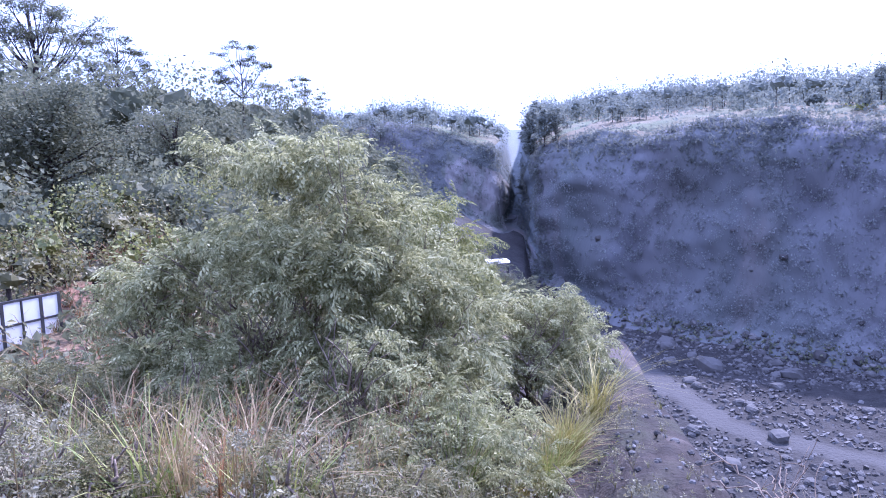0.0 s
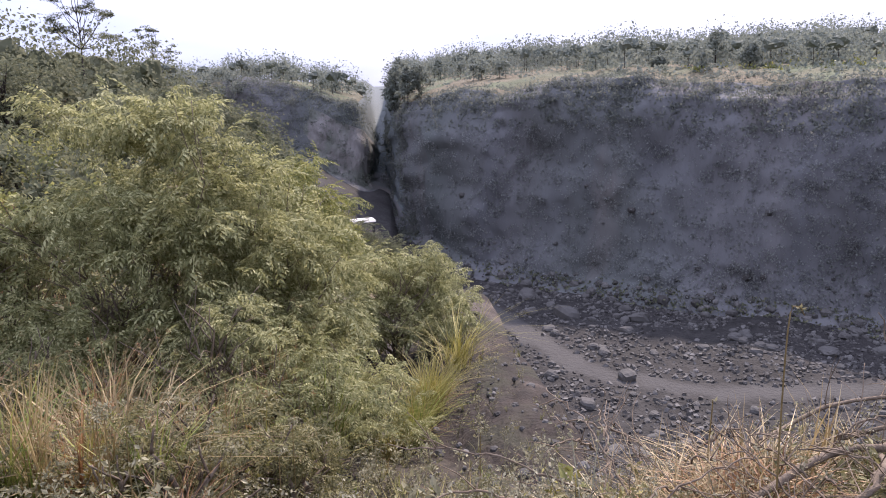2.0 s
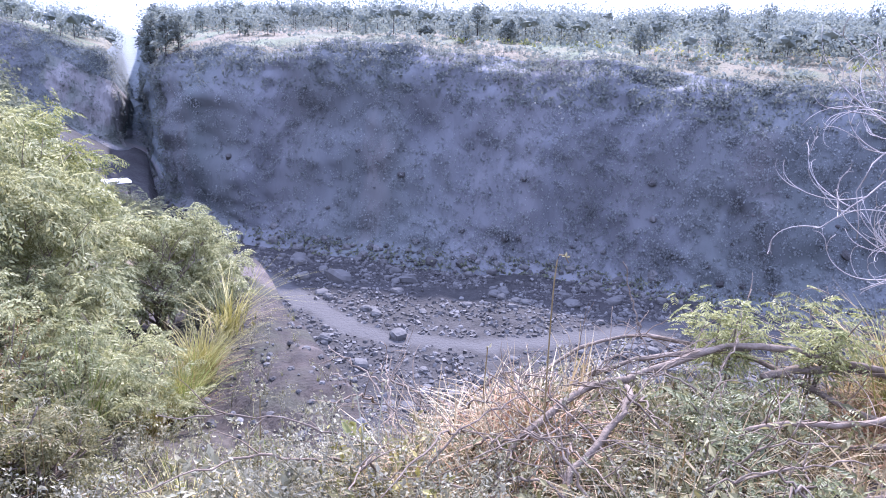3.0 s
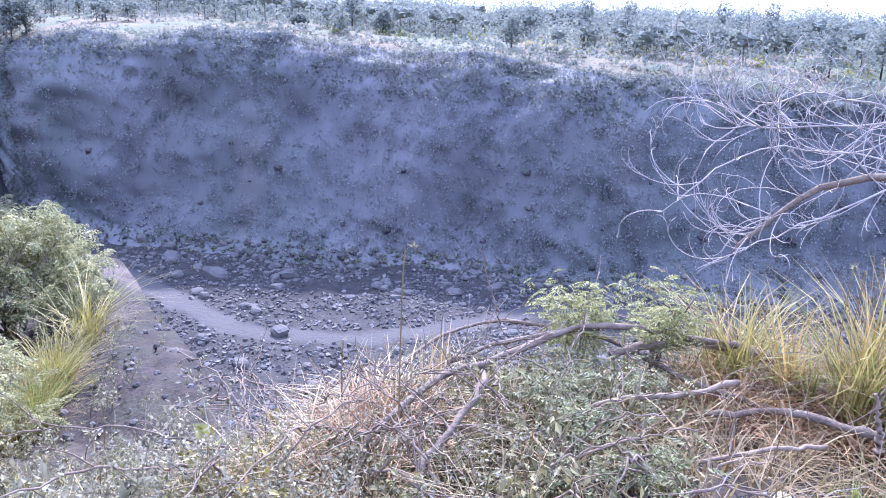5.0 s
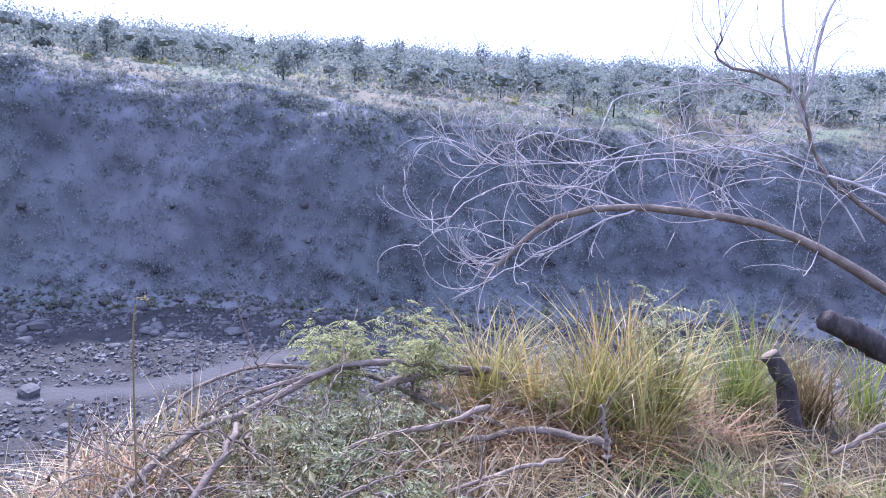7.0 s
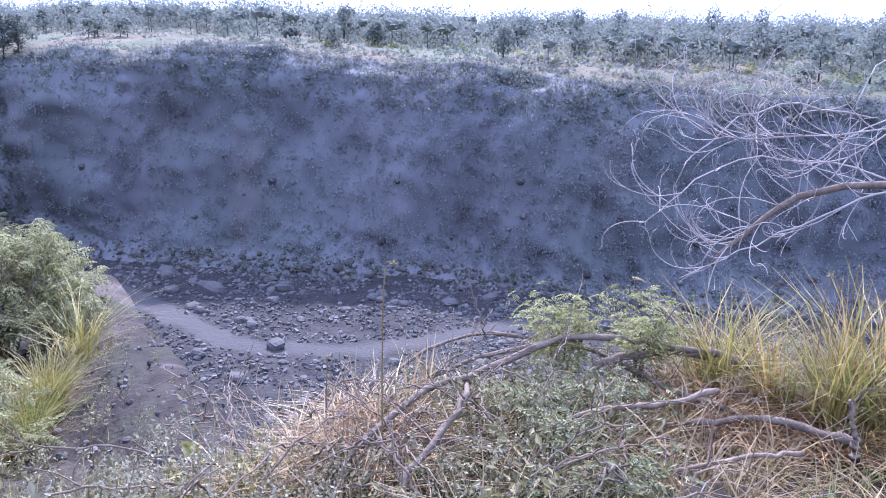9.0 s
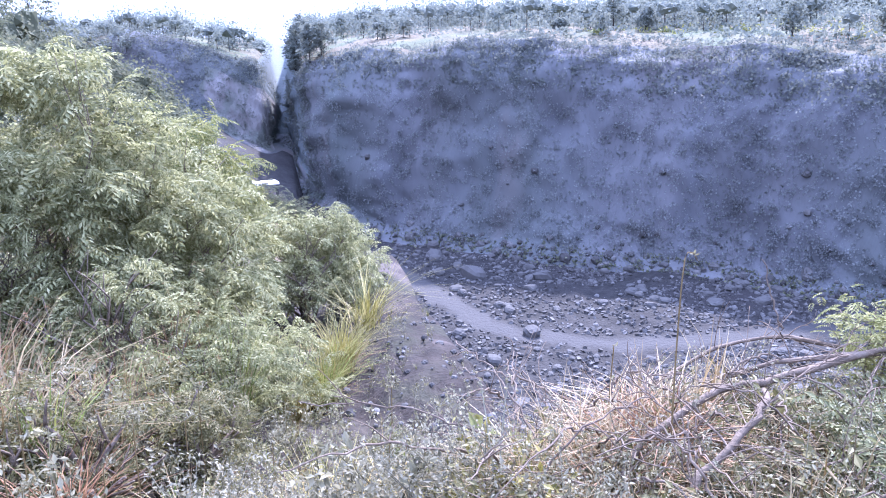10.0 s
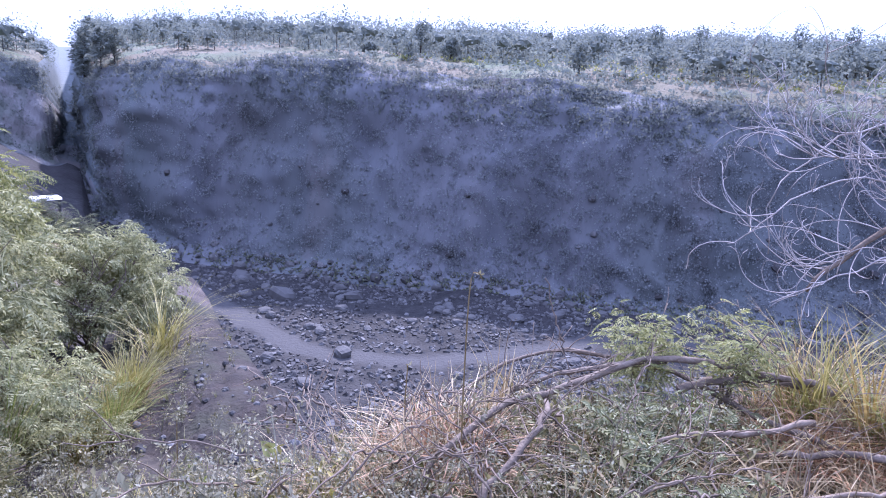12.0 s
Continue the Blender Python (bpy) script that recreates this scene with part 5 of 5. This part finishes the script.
for k in range(70):
    bb, dd = rt.uniform(-44, -4), rt.uniform(5.0, 9.5)
    mat, say = [(M_STRAW, "tall bleached straw tuft on the bank"), (M_DULLGRASS, "tall dull green grass tuft on the bank"), (M_YGRASS, "bowed yellow-green grass tuft on the bank"), (M_HAY, "tall pale dry grass tuft on the bank"), (M_GRASS, "upright green grass tuft on the bank"), (M_STRAW, "tall bleached straw tuft on the bank"), (M_RUST, "rust-brown dead grass tuft on the bank")][k % 7]
    tuft(say, dd * math.sin(radians(bb)), dd * math.cos(radians(bb)), rt.uniform(0.7, 1.3), rt.uniform(0.08, 0.3), (16, 36, 44)[k % 3], mat, 500 + k, (0.024, 0.013, 0.009)[k % 3], rt.uniform(0.12, 0.75), 0.3, group="tall grass tufts on the bank")
for k in range(6):
    tuft("heap of bleached bent straw", 1.25 + 0.12 * k + rt.normal(0, 0.08), 2.35 + rt.normal(0, 0.12), rt.uniform(0.22, 0.42), 0.24, 130, M_HAY if k % 2 else M_RUST, 310 + k, 0.007, rt.uniform(1.0, 1.6))
for k in range(16):
    bb, dd = rt.uniform(58, 75), rt.uniform(4.0, 5.2)
    tuft("splayed yellow-green grass at the rim" if k % 3 else "splayed dry straw at the rim", dd * math.sin(radians(bb)), dd * math.cos(radians(bb)), rt.uniform(0.45, 0.8), 0.34, 75, (M_STRAW, M_YGRASS, M_GOLD)[k % 3], 200 + k, 0.011, bend=rt.uniform(0.3, 0.9))
for k in range(24):
    bb, dd = rt.uniform(-8, 24), rt.uniform(2.4, 3.4)
    tuft("short yellowish grass on the bank edge" if k % 2 else "short dry straw on the bank edge", dd * math.sin(radians(bb)), dd * math.cos(radians(bb)), rt.uniform(0.3, 0.5), 0.22, 110, (M_HAY, M_YGRASS, M_GOLD, M_YGRASS)[k % 4], 230 + k, 0.008, rt.uniform(0.4, 0.9))
tuft("dry grass beside the leaning trunk", 5.2, -0.2, 0.4, 0.35, 200, M_STRAW, 12, bend=0.6)
tuft("dry grass at the path edge", 4.7, 0.75, 0.35, 0.35, 220, M_STRAW, 13, bend=0.7)
tuft("mixed green grass at the path edge", 3.8, 0.7, 0.2, 0.4, 260, M_GRASS, 14, width=0.006, bend=0.7)
tuft("long yellow grass leaning over the slope", 1.5, 11.6, 1.2, 0.5, 420, M_YGRASS, 15, width=0.016, bend=0.5)
tuft("long reed grass reaching over the slope", 2.35, 13.6, 1.6, 0.8, 150, M_YGRASS, 16, width=0.018, bend=0.8)
tuft("yellow-green grass below the bush", 1.0, 10.6, 1.1, 0.5, 420, M_YGRASS, 17, width=0.014, bend=0.5)
tuft("long pale grass under the bush", 0.3, 9.6, 1.1, 0.5, 300, M_YGRASS, 18, width=0.013, bend=0.6)
tuft("dry pale grass on the bank", 0.4, 4.8, 0.8, 0.5, 420, M_YGRASS, 19, width=0.01, bend=0.7)
for k, (x, y, h, n, mat) in enumerate([(-2.2, 4.7, 1.15, 110, M_GRASS), (-1.3, 4.6, 1.0, 70, M_GRASS), (-1.6, 4.8, 1.25, 110, M_STRAW), (-2.9, 5.0, 0.9, 60, M_GRASS), (-2.0, 5.6, 1.2, 90, M_STRAW), (-0.2, 7.9, 1.7, 80, M_GRASS), (-2.6, 8.2, 1.6, 90, M_STRAW), (-1.2, 7.0, 1.2, 90, M_STRAW), (-3.6, 7.0, 1.2, 120, M_STRAW), (-1.0, 5.4, 0.9, 60, M_GRASS)]):
    tuft("tall dry straw-coloured grass" if mat is M_STRAW else "tall green reed grass among straw", x, y, h, 0.34, int(n * 0.8), mat, 30 + k, 0.02, 0.35 if k % 2 else 0.7, 0.3, group="tall grass tufts on the bank")


for k, (b, d, h, w, n, mat, bend, say) in enumerate([
    (-24.5, 5.3, 1.1, 0.22, 70, M_HAY, 0.14, "tall pale straw clump on the bank"), (-22.5, 5.1, 1.15, 0.2, 70, M_HAY, 0.16, "tall bleached straw clump on the bank"),
    (-20.5, 5.2, 1.0, 0.2, 60, M_RUST, 0.18, "orange-brown dry grass clump on the bank"), (-23.6, 6.6, 1.15, 0.22, 60, M_YGRASS, 0.2, "upright yellow-green reed clump"),
    (-14.2, 6.2, 1.0, 0.2, 40, M_GRASS, 0.2, "upright green reed clump with wide blades"), (-17.5, 6.2, 1.2, 0.3, 50, M_HAY, 0.75, "arching bleached reed clump"),
    (-32, 6.0, 0.7, 0.3, 90, M_GRASS, 0.6, "bowed green grass clump on the bank"), (-28.5, 5.4, 0.8, 0.3, 80, M_STRAW, 0.5, "dry grass clump on the bank"),
    (-19.0, 7.4, 1.3, 0.25, 70, M_RUST, 0.25, "rust-brown reed clump below the bush"), (-11.0, 6.4, 0.8, 0.3, 90, M_DULLGRASS, 0.5, "dull green grass clump on the bank"),
    (0.5, 10.0, 1.1, 0.4, 170, M_YGRASS, 0.5, "yellow-green grass clump below the bush"), (3.5, 9.8, 1.1, 0.4, 170, M_YGRASS, 0.6, "splayed yellow-green grass below the bush"),
    (6.0, 10.2, 1.2, 0.4, 150, M_GRASS, 0.5, "green grass clump on the edge of the slope"), (7.6, 11.5, 1.2, 0.45, 170, M_YGRASS, 0.6, "yellow grass clump on the edge of the slope"),
    (-1.5, 7.9, 1.2, 0.2, 40, M_HAY, 0.25, "thin upright straw below the bush"),
    (-3.4, 9.2, 1.8, 0.28, 60, M_HAY, 0.14, "tall bleached grass in front of the bush"), (-1.2, 9.1, 1.6, 0.22, 45, M_STRAW, 0.16, "tall dry grass in front of the bush"), (-5.4, 8.6, 1.5, 0.25, 50, M_RUST, 0.18, "tall rust-brown grass in front of the bush"), (-4.0, 7.2, 0.9, 0.3, 100, M_DULLGRASS, 0.5, "dull green grass clump below the bush")]):
    tuft(say, d * math.sin(radians(b)), d * math.cos(radians(b)), h, w, n, mat, 900 + k, (0.013, 0.02)[k in (3, 4, 5)], bend, 0.3, group="tall grass tufts on the bank")


def weed(r, height, leaves, leaf, bloom=0):
    """A weed: wiry stems with small leaves, and fluffy dry heads."""
    pieces = []
    for _ in range(3):
        a = r.uniform(0, 6.3)
        p = smooth_path([(0, 0, 0), (0.08 * np.cos(a), 0.08 * np.sin(a), height * 0.5), (0.22 * np.cos(a), 0.22 * np.sin(a), height * r.uniform(0.7, 1.0))], 5)
        pieces.append(tube(p, np.linspace(0.004, 0.002, 5), 4))
        m = leaves // 3
        q = p[r.integers(1, 5, m)] + r.normal(0, 0.025, (m, 3))
        pieces.append(scatter(plain_leaf(leaf, leaf * 0.45), turns(r.uniform(0, 6.3, m), r.normal(-0.1, 0.6, m), r.normal(0, 0.5, m)), q, r.uniform(0.5, 1.4, m)))
        if bloom:
            q = p[-1] + r.normal(0, 0.03, (bloom, 3))
            pieces.append(scatter(plain_leaf(leaf * 0.72, leaf * 0.4), turns(r.uniform(0, 6.3, bloom), r.uniform(-0.3, 1.3, bloom), r.uniform(0, 6, bloom)), q, r.uniform(0.5, 1.3, bloom)))
    return join(pieces)


def carpet(name, label, mat, bases, spots, low, high):
    """Many small plants as one mesh."""
    share = np.array_split(np.arange(len(spots)), len(bases))
    pieces = []
    for base, idx in zip(bases, share):
        m = len(idx)
        pieces.append(scatter(base, turns(rng.uniform(0, 6.3, m), rng.normal(0, 0.2, m), rng.normal(0, 0.2, m)), np.array(spots)[idx], rng.uniform(low, high, m)))
    return tagged(new(name, mesh_of(name, *join(pieces), mat, smooth=False)), label, "weeds", kind="stuff")


def patch(count, b0, b1, r0, r1):
    b, d = rng.uniform(b0, b1, count), r0 + (r1 - r0) * rng.random(count) ** 0.75
    return [stand(v, w) for v, w in zip(b, d)]


def edge(bearing):
    """Where the level ground ends at a bearing."""
    return float(np.interp(bearing, [5, 17, 25, 35, 47, 60, 78, 95], [4.5, 4.0, 3.9, 4.1, 4.6, 5.4, 6.4, 7.0]))


rw = np.random.default_rng(12)
WEEDS = [weed(rw, 0.5, 45, 0.05, 12) for _ in range(4)]
FINE_WEEDS = [weed(rw, 0.5, 54, 0.03, 22) for _ in range(4)]
HERBS = [weed(rw, 0.4, 42, 0.066) for _ in range(4)]
STRAWS = [blades(14, 0.38, 0.14, 0.013, 1.0, rw) for _ in range(4)]
GREENS = [blades(16, 0.32, 0.1, 0.013, 0.6, rw) for _ in range(4)]
fore = lambda n, b0, b1, r0=1.5: [stand(b, r0 + (edge(b) - r0) * rng.random() ** 0.8) for b in rng.uniform(b0, b1, n)]
carpet("dry_weeds", "grey-brown dry weeds with fluffy seed heads", M_WEED, WEEDS, [q for q in patch(560, -50, 12, 2.2, 8.5) if rough_noise(q[0] * 0.8, q[1] * 0.8, 9.0, 2) > -0.05], 0.5, 1.2)
carpet("rim_weeds", "short dry brown weeds along the rim", M_WEED, FINE_WEEDS, fore(260, 5, 55), 0.3, 0.75)
carpet("rim_herbs", "dull olive herbs among the dry weeds along the rim", M_HERB, HERBS, fore(190, 5, 55), 0.35, 0.8)
carpet("rim_fluff", "pale seed heads of withered weeds along the rim", M_FLUFF, FINE_WEEDS, fore(80, 5, 40), 0.4, 0.8)
carpet("bank_weeds", "bleached fluffy weeds on the edge of the bank", M_FLUFF, FINE_WEEDS, [stand(b, d) for b, d in zip(rng.uniform(-6, 20, 250), rng.uniform(2.2, 3.5, 250))], 0.5, 1.05)
carpet("bank_herbs", "yellow-green herbs on the edge of the bank", M_YGRASS, HERBS, [stand(b, d) for b, d in zip(rng.uniform(-4, 26, 80), rng.uniform(2.2, 3.3, 80))], 0.4, 0.8)
carpet("green_herbs", "dusty green herbs between the dry weeds", M_HERB, HERBS, [q for q in patch(900, -50, 12, 2.4, 9.5) if rough_noise(q[0] * 0.9, q[1] * 0.9, 3.0, 2) > 0.0] + fore(230, 8, 60), 0.3, 0.8)
carpet("straw_litter", "matted straw between the weeds", M_STRAW, STRAWS, patch(90, -30, 12, 2.0, 9) + fore(760, 5, 100) + fore(160, 48, 95), 0.4, 1.05)
carpet("short_grass", "short yellow-green grass", M_GRASS, GREENS, patch(330, -45, 14, 2.0, 8) + fore(260, 5, 100), 0.3, 0.9)
carpet("slope_weeds", "dry weeds on the hillside", M_HERB, HERBS, patch(330, -60, 6, 8, 30), 1.0, 2.5)
spur = [stand(b, d) for b, d in zip(rng.uniform(8, 21, 300), rng.uniform(4.5, 22, 300))]
carpet("spur_weeds", "sparse dry weeds on the bare slope", M_WEED, WEEDS, spur[:80], 0.3, 0.9)
carpet("spur_grass", "sparse grass on the bare slope", M_DULLGRASS, GREENS, spur[240:], 0.4, 0.9)
carpet("slope_straw", "dry grass on the hillside", M_STRAW, STRAWS, patch(420, -60, 0, 8, 30), 1.0, 2.2)
carpet("rusty_grass", "rust-brown dead grass on the slope", M_RUST, STRAWS, patch(160, -28, -18, 12, 24) + patch(120, -45, -20, 14, 30), 1.0, 2.2)
litter = scatter(tube(np.array([[0, 0, 0], [0.1, 0.01, 0.01], [0.22, -0.01, 0.0]]), [0.003, 0.003, 0.0015], 4), turns(rng.uniform(0, 6.3, 500), rng.normal(0, 0.15, 500), rng.normal(0, 0.15, 500)), np.array([q + [0, 0, 0.015] for q in fore(500, 10, 100)]), rng.uniform(0.5, 1.6, 500))
tagged(new("twig_litter", mesh_of("twig_litter", *litter, M_TWIG)), "dry twigs and stalks littering the ground", "twigs", kind="stuff")


# ---- single plants at the rim ----
def feather_plant(label, x, y, height, seed, mat, sprays, leaf, spread=0.3):
    r = np.random.default_rng(seed)
    ob = thing("sapling", label, "sapling", at=(x, y, zat(x, y)))
    stems, spots, ways = [], [], []
    for k in range(4):
        a = r.uniform(0, 6.3)
        p = smooth_path([(0, 0, -0.05), (0.3 * spread * np.cos(a), 0.3 * spread * np.sin(a), height * 0.55), (spread * np.cos(a) * r.uniform(0.4, 1), spread * np.sin(a) * r.uniform(0.4, 1), height * r.uniform(0.8, 1.05))], 7)
        stems.append(tube(p, np.linspace(0.009, 0.004, 7), 6))
        for _ in range(sprays // 4):
            spots.append(p[r.integers(3, 7)] + r.normal(0, 0.2, 3) * np.array([spread, spread, 0.35 * height]))
            ways.append(r.uniform(0, 6.3))
    m = len(spots)
    part("stem", mesh_of("stem", *join(stems), M_BARK), ob)
    part("foliage", mesh_of("foliage", *scatter(SPRAY_SMALL, turns(np.array(ways), r.normal(0.2, 0.3, m), r.normal(0, 0.25, m)), np.array(spots), leaf * r.uniform(0.6, 1.2, m)), mat, smooth=False), ob, "feather leaves with small oval leaflets")
    return ob


feather_plant("green sapling with feather leaves above the fallen branches", 3.12, 2.7, 0.78, 51, M_SAPLING, 420, 0.078, 0.3)
feather_plant("green sapling with feather leaves in the weeds", 3.45, 2.38, 0.64, 52, M_SAPLING, 300, 0.075, 0.34)
feather_plant("low feather-leaved shrub under the branches", 2.45, 2.0, 0.3, 53, M_SHRUB, 190, 0.085, 0.42)
feather_plant("low grey-green shrub under the branches", 2.75, 2.2, 0.3, 54, M_SHRUB, 190, 0.085, 0.42)
feather_plant("thin plant with reddish leaf tips", 4.5, 1.17, 0.95, 55, M_BUSH, 110, 0.085, 0.25)
feather_plant("low shrub at the path edge", 2.2, 1.75, 0.22, 56, M_SHRUB, 160, 0.08, 0.42)


def broad_plant(label, x, y, seed, leaves, size):
    r = np.random.default_rng(seed)
    ob = thing("broadleaf_plant", label, "plant", "broad-leaved plants", at=(x, y, zat(x, y)))
    p = np.array([[0, 0, 0], [0.02, 0, 0.15], [0.03, 0.02, 0.3]])
    part("stem", mesh_of("stem", *tube(p, [0.008, 0.006, 0.004], 6), M_GRASS), ob)
    spots = np.stack([r.normal(0, 0.06, leaves), r.normal(0, 0.06, leaves), r.uniform(0.1, 0.38, leaves)], -1)
    part("foliage", mesh_of("foliage", *scatter(leaflet(1.0, 0.7), turns(r.uniform(0, 6.3, leaves), r.normal(0.7, 0.4, leaves), r.normal(0, 0.4, leaves)), spots, size * r.uniform(0.6, 1.2, leaves)), M_BUSH_Y, smooth=False), ob, "broad bright green leaves")


broad_plant("broad-leaved green plant in dry weeds", 1.1, 2.95, 61, 9, 0.1)
broad_plant("small broad-leaved plant in dry weeds", 0.82, 3.1, 62, 6, 0.09)
broad_plant("broad-leaved plant in the weeds", 0.5, 3.2, 63, 4, 0.08)


def dry_stalk(label, x, y, height, seed, hook=0.0, head=40, head_size=0.05, category="stalk"):
    r = np.random.default_rng(seed)
    z = zat(x, y)
    ob = thing("dry_stalk", label, category, "dry stalks", at=(x, y, z))
    p = smooth_path([(0, 0, -0.05), (0.01, 0.01, height * 0.5), (0.02, 0, height * 0.95), (0.02 + hook, 0, height), (0.02 + hook * 1.8, 0, height - hook)], 14)
    part("stem", mesh_of("stem", *tube(p, np.linspace(0.004, 0.0015, 14), 6), M_STRAW), ob)
    c = p[-3] + r.normal(0, head_size * 0.5, (head, 3))
    part("seed_head", mesh_of("seed_head", *scatter(plain_leaf(0.022, 0.009), turns(r.uniform(0, 6.3, head), r.uniform(-0.8, 1.2, head), r.uniform(0, 6, head)), c, r.uniform(0.5, 1.4, head)), M_WEED, smooth=False), ob, kind="stuff")


dry_stalk("tall thin grass stalk with a hooked pale head", 1.58, 2.27, 1.0, 71, 0.035, 10, 0.006)
dry_stalk("dry weed with a fluffy grey seed head", 0.65, 3.43, 0.95, 72, 0.01, 120, 0.05)
dry_stalk("broken dry stalk standing upright", 1.55, 2.72, 0.55, 73, 0.0, 4, 0.01)
for k in range(26):
    bb, dd = rt.uniform(-42, 12), rt.uniform(2.8, 6.0)
    dry_stalk("grey dry weed with a fluffy branching head", dd * math.sin(radians(bb)), dd * math.cos(radians(bb)), rt.uniform(0.5, 0.95), 400 + k, 0.01, 90, rt.uniform(0.04, 0.07))
for k, (x, y, h) in enumerate([(-0.71, 3.1, 0.6), (-1.0, 3.0, 0.55), (0.2, 3.3, 0.5), (0.45, 3.1, 0.45), (-0.4, 3.6, 0.7), (-2.2, 3.3, 0.9), (-1.2, 3.8, 0.8), (4.15, 1.5, 0.95), (4.2, 1.35, 1.0), (4.05, 1.6, 0.9), (4.3, 1.3, 0.9), (5.3, 0.8, 0.8), (4.2, 1.6, 0.85)]):
    dry_stalk("dry weed stalk with a small curled head", x, y, h, 74 + k, 0.02, 50 if k < 7 else 10, 0.035 if k < 7 else 0.012)

# ---- man-made things ----
fence = thing("panel_board", "white four-panel board in a dark frame, partly hidden by weeds", "board", at=(0, 0, 0))


def box(size, place, turn=0.0):
    """A bevelled box as arrays of quads."""
    bm = bmesh.new()
    bmesh.ops.create_cube(bm, size=1.0)
    for v in bm.verts:
        v.co = Vector((v.co.x * size[0], v.co.y * size[1], v.co.z * size[2]))
    m = Matrix.Translation(place) @ Matrix.Rotation(turn, 4, "Z")
    vs, fs = np.array([(m @ v.co)[:] for v in bm.verts]), np.array([[v.index for v in f.verts] for f in bm.faces])
    bm.free()
    return vs, fs


A, B = np.array([-9.19, 13.27]), np.array([-8.60, 14.90])
span = B - A
turn = math.atan2(span[1], span[0])
length = float(np.hypot(*span))
for k in range(4):
    c = A + span * ((k + 0.5) / 4)
    for row, z in enumerate((-0.76, -1.22)):
        part("panel", mesh_of("panel", *box((length / 4 - 0.06, 0.03, 0.42), (c[0], c[1], z), turn), M_WHITE, smooth=False), fence)
for k in range(5):
    c = A + span * (k / 4)
    part("post", mesh_of("post", *box((0.07 if k in (0, 1, 3, 4) else 0.03, 0.06, 1.75), (c[0], c[1], -1.4), turn), M_FRAME, smooth=False), fence, "dark upright post")
for z in (-0.52, -0.99, -1.45):
    c = (A + B) / 2
    part("rail", mesh_of("rail", *box((length + 0.06, 0.05, 0.045), (c[0], c[1], z), turn), M_FRAME, smooth=False), fence)

hut = thing("white_shelter", "small white flat roof among bushes on the bank", "shelter")
zz = -3.3
part("roof", mesh_of("roof", *box((1.3, 1.2, 0.11), (2.0, 40.0, zz), 0.1), M_WHITE, smooth=False), hut)
for dx, dy in ((-0.6, -0.45), (0.6, -0.45), (-0.6, 0.45), (0.6, 0.45)):
    part("post", mesh_of("post", *box((0.08, 0.08, 1.6), (2.0 + dx, 40.0 + dy, zz - 0.85)), M_FRAME, smooth=False), hut)


def scrap(label, x, y, size, seed):
    """A crumpled sheet lying on the ground."""
    r = np.random.default_rng(seed)
    n = 7
    g = np.linspace(-0.5, 0.5, n)
    u, v = np.meshgrid(g, g, indexing="ij")
    h = 0.16 * np.array([[noise.noise(Vector((a * 3 + seed, b * 3, 0))) for b in g] for a in g]) + 0.12
    pts = np.stack([u * 1.3, v, h], -1).reshape(-1, 3) * size
    low = pts - np.array([0, 0, 0.012])
    i, j = np.meshgrid(np.arange(n - 1), np.arange(n - 1), indexing="ij")
    f = np.stack([i * n + j, (i + 1) * n + j, (i + 1) * n + j + 1, i * n + j + 1], -1).reshape(-1, 4)
    ob = new("paper_scrap", mesh_of("paper_scrap", np.concatenate([pts, low]), np.concatenate([f, f[:, ::-1] + n * n]), M_PAPER))
    ob.location = (x, y, zat(x, y))
    ob.rotation_euler = (0, 0, r.uniform(0, 3))
    return tagged(ob, label, "litter", "scraps of litter")


scrap("crumpled pale scrap of paper on the ground", 3.5, 0.64, 0.09, 1)
scrap("crumpled grey-white plastic scrap in the grass", 2.75, 1.2, 0.11, 2)
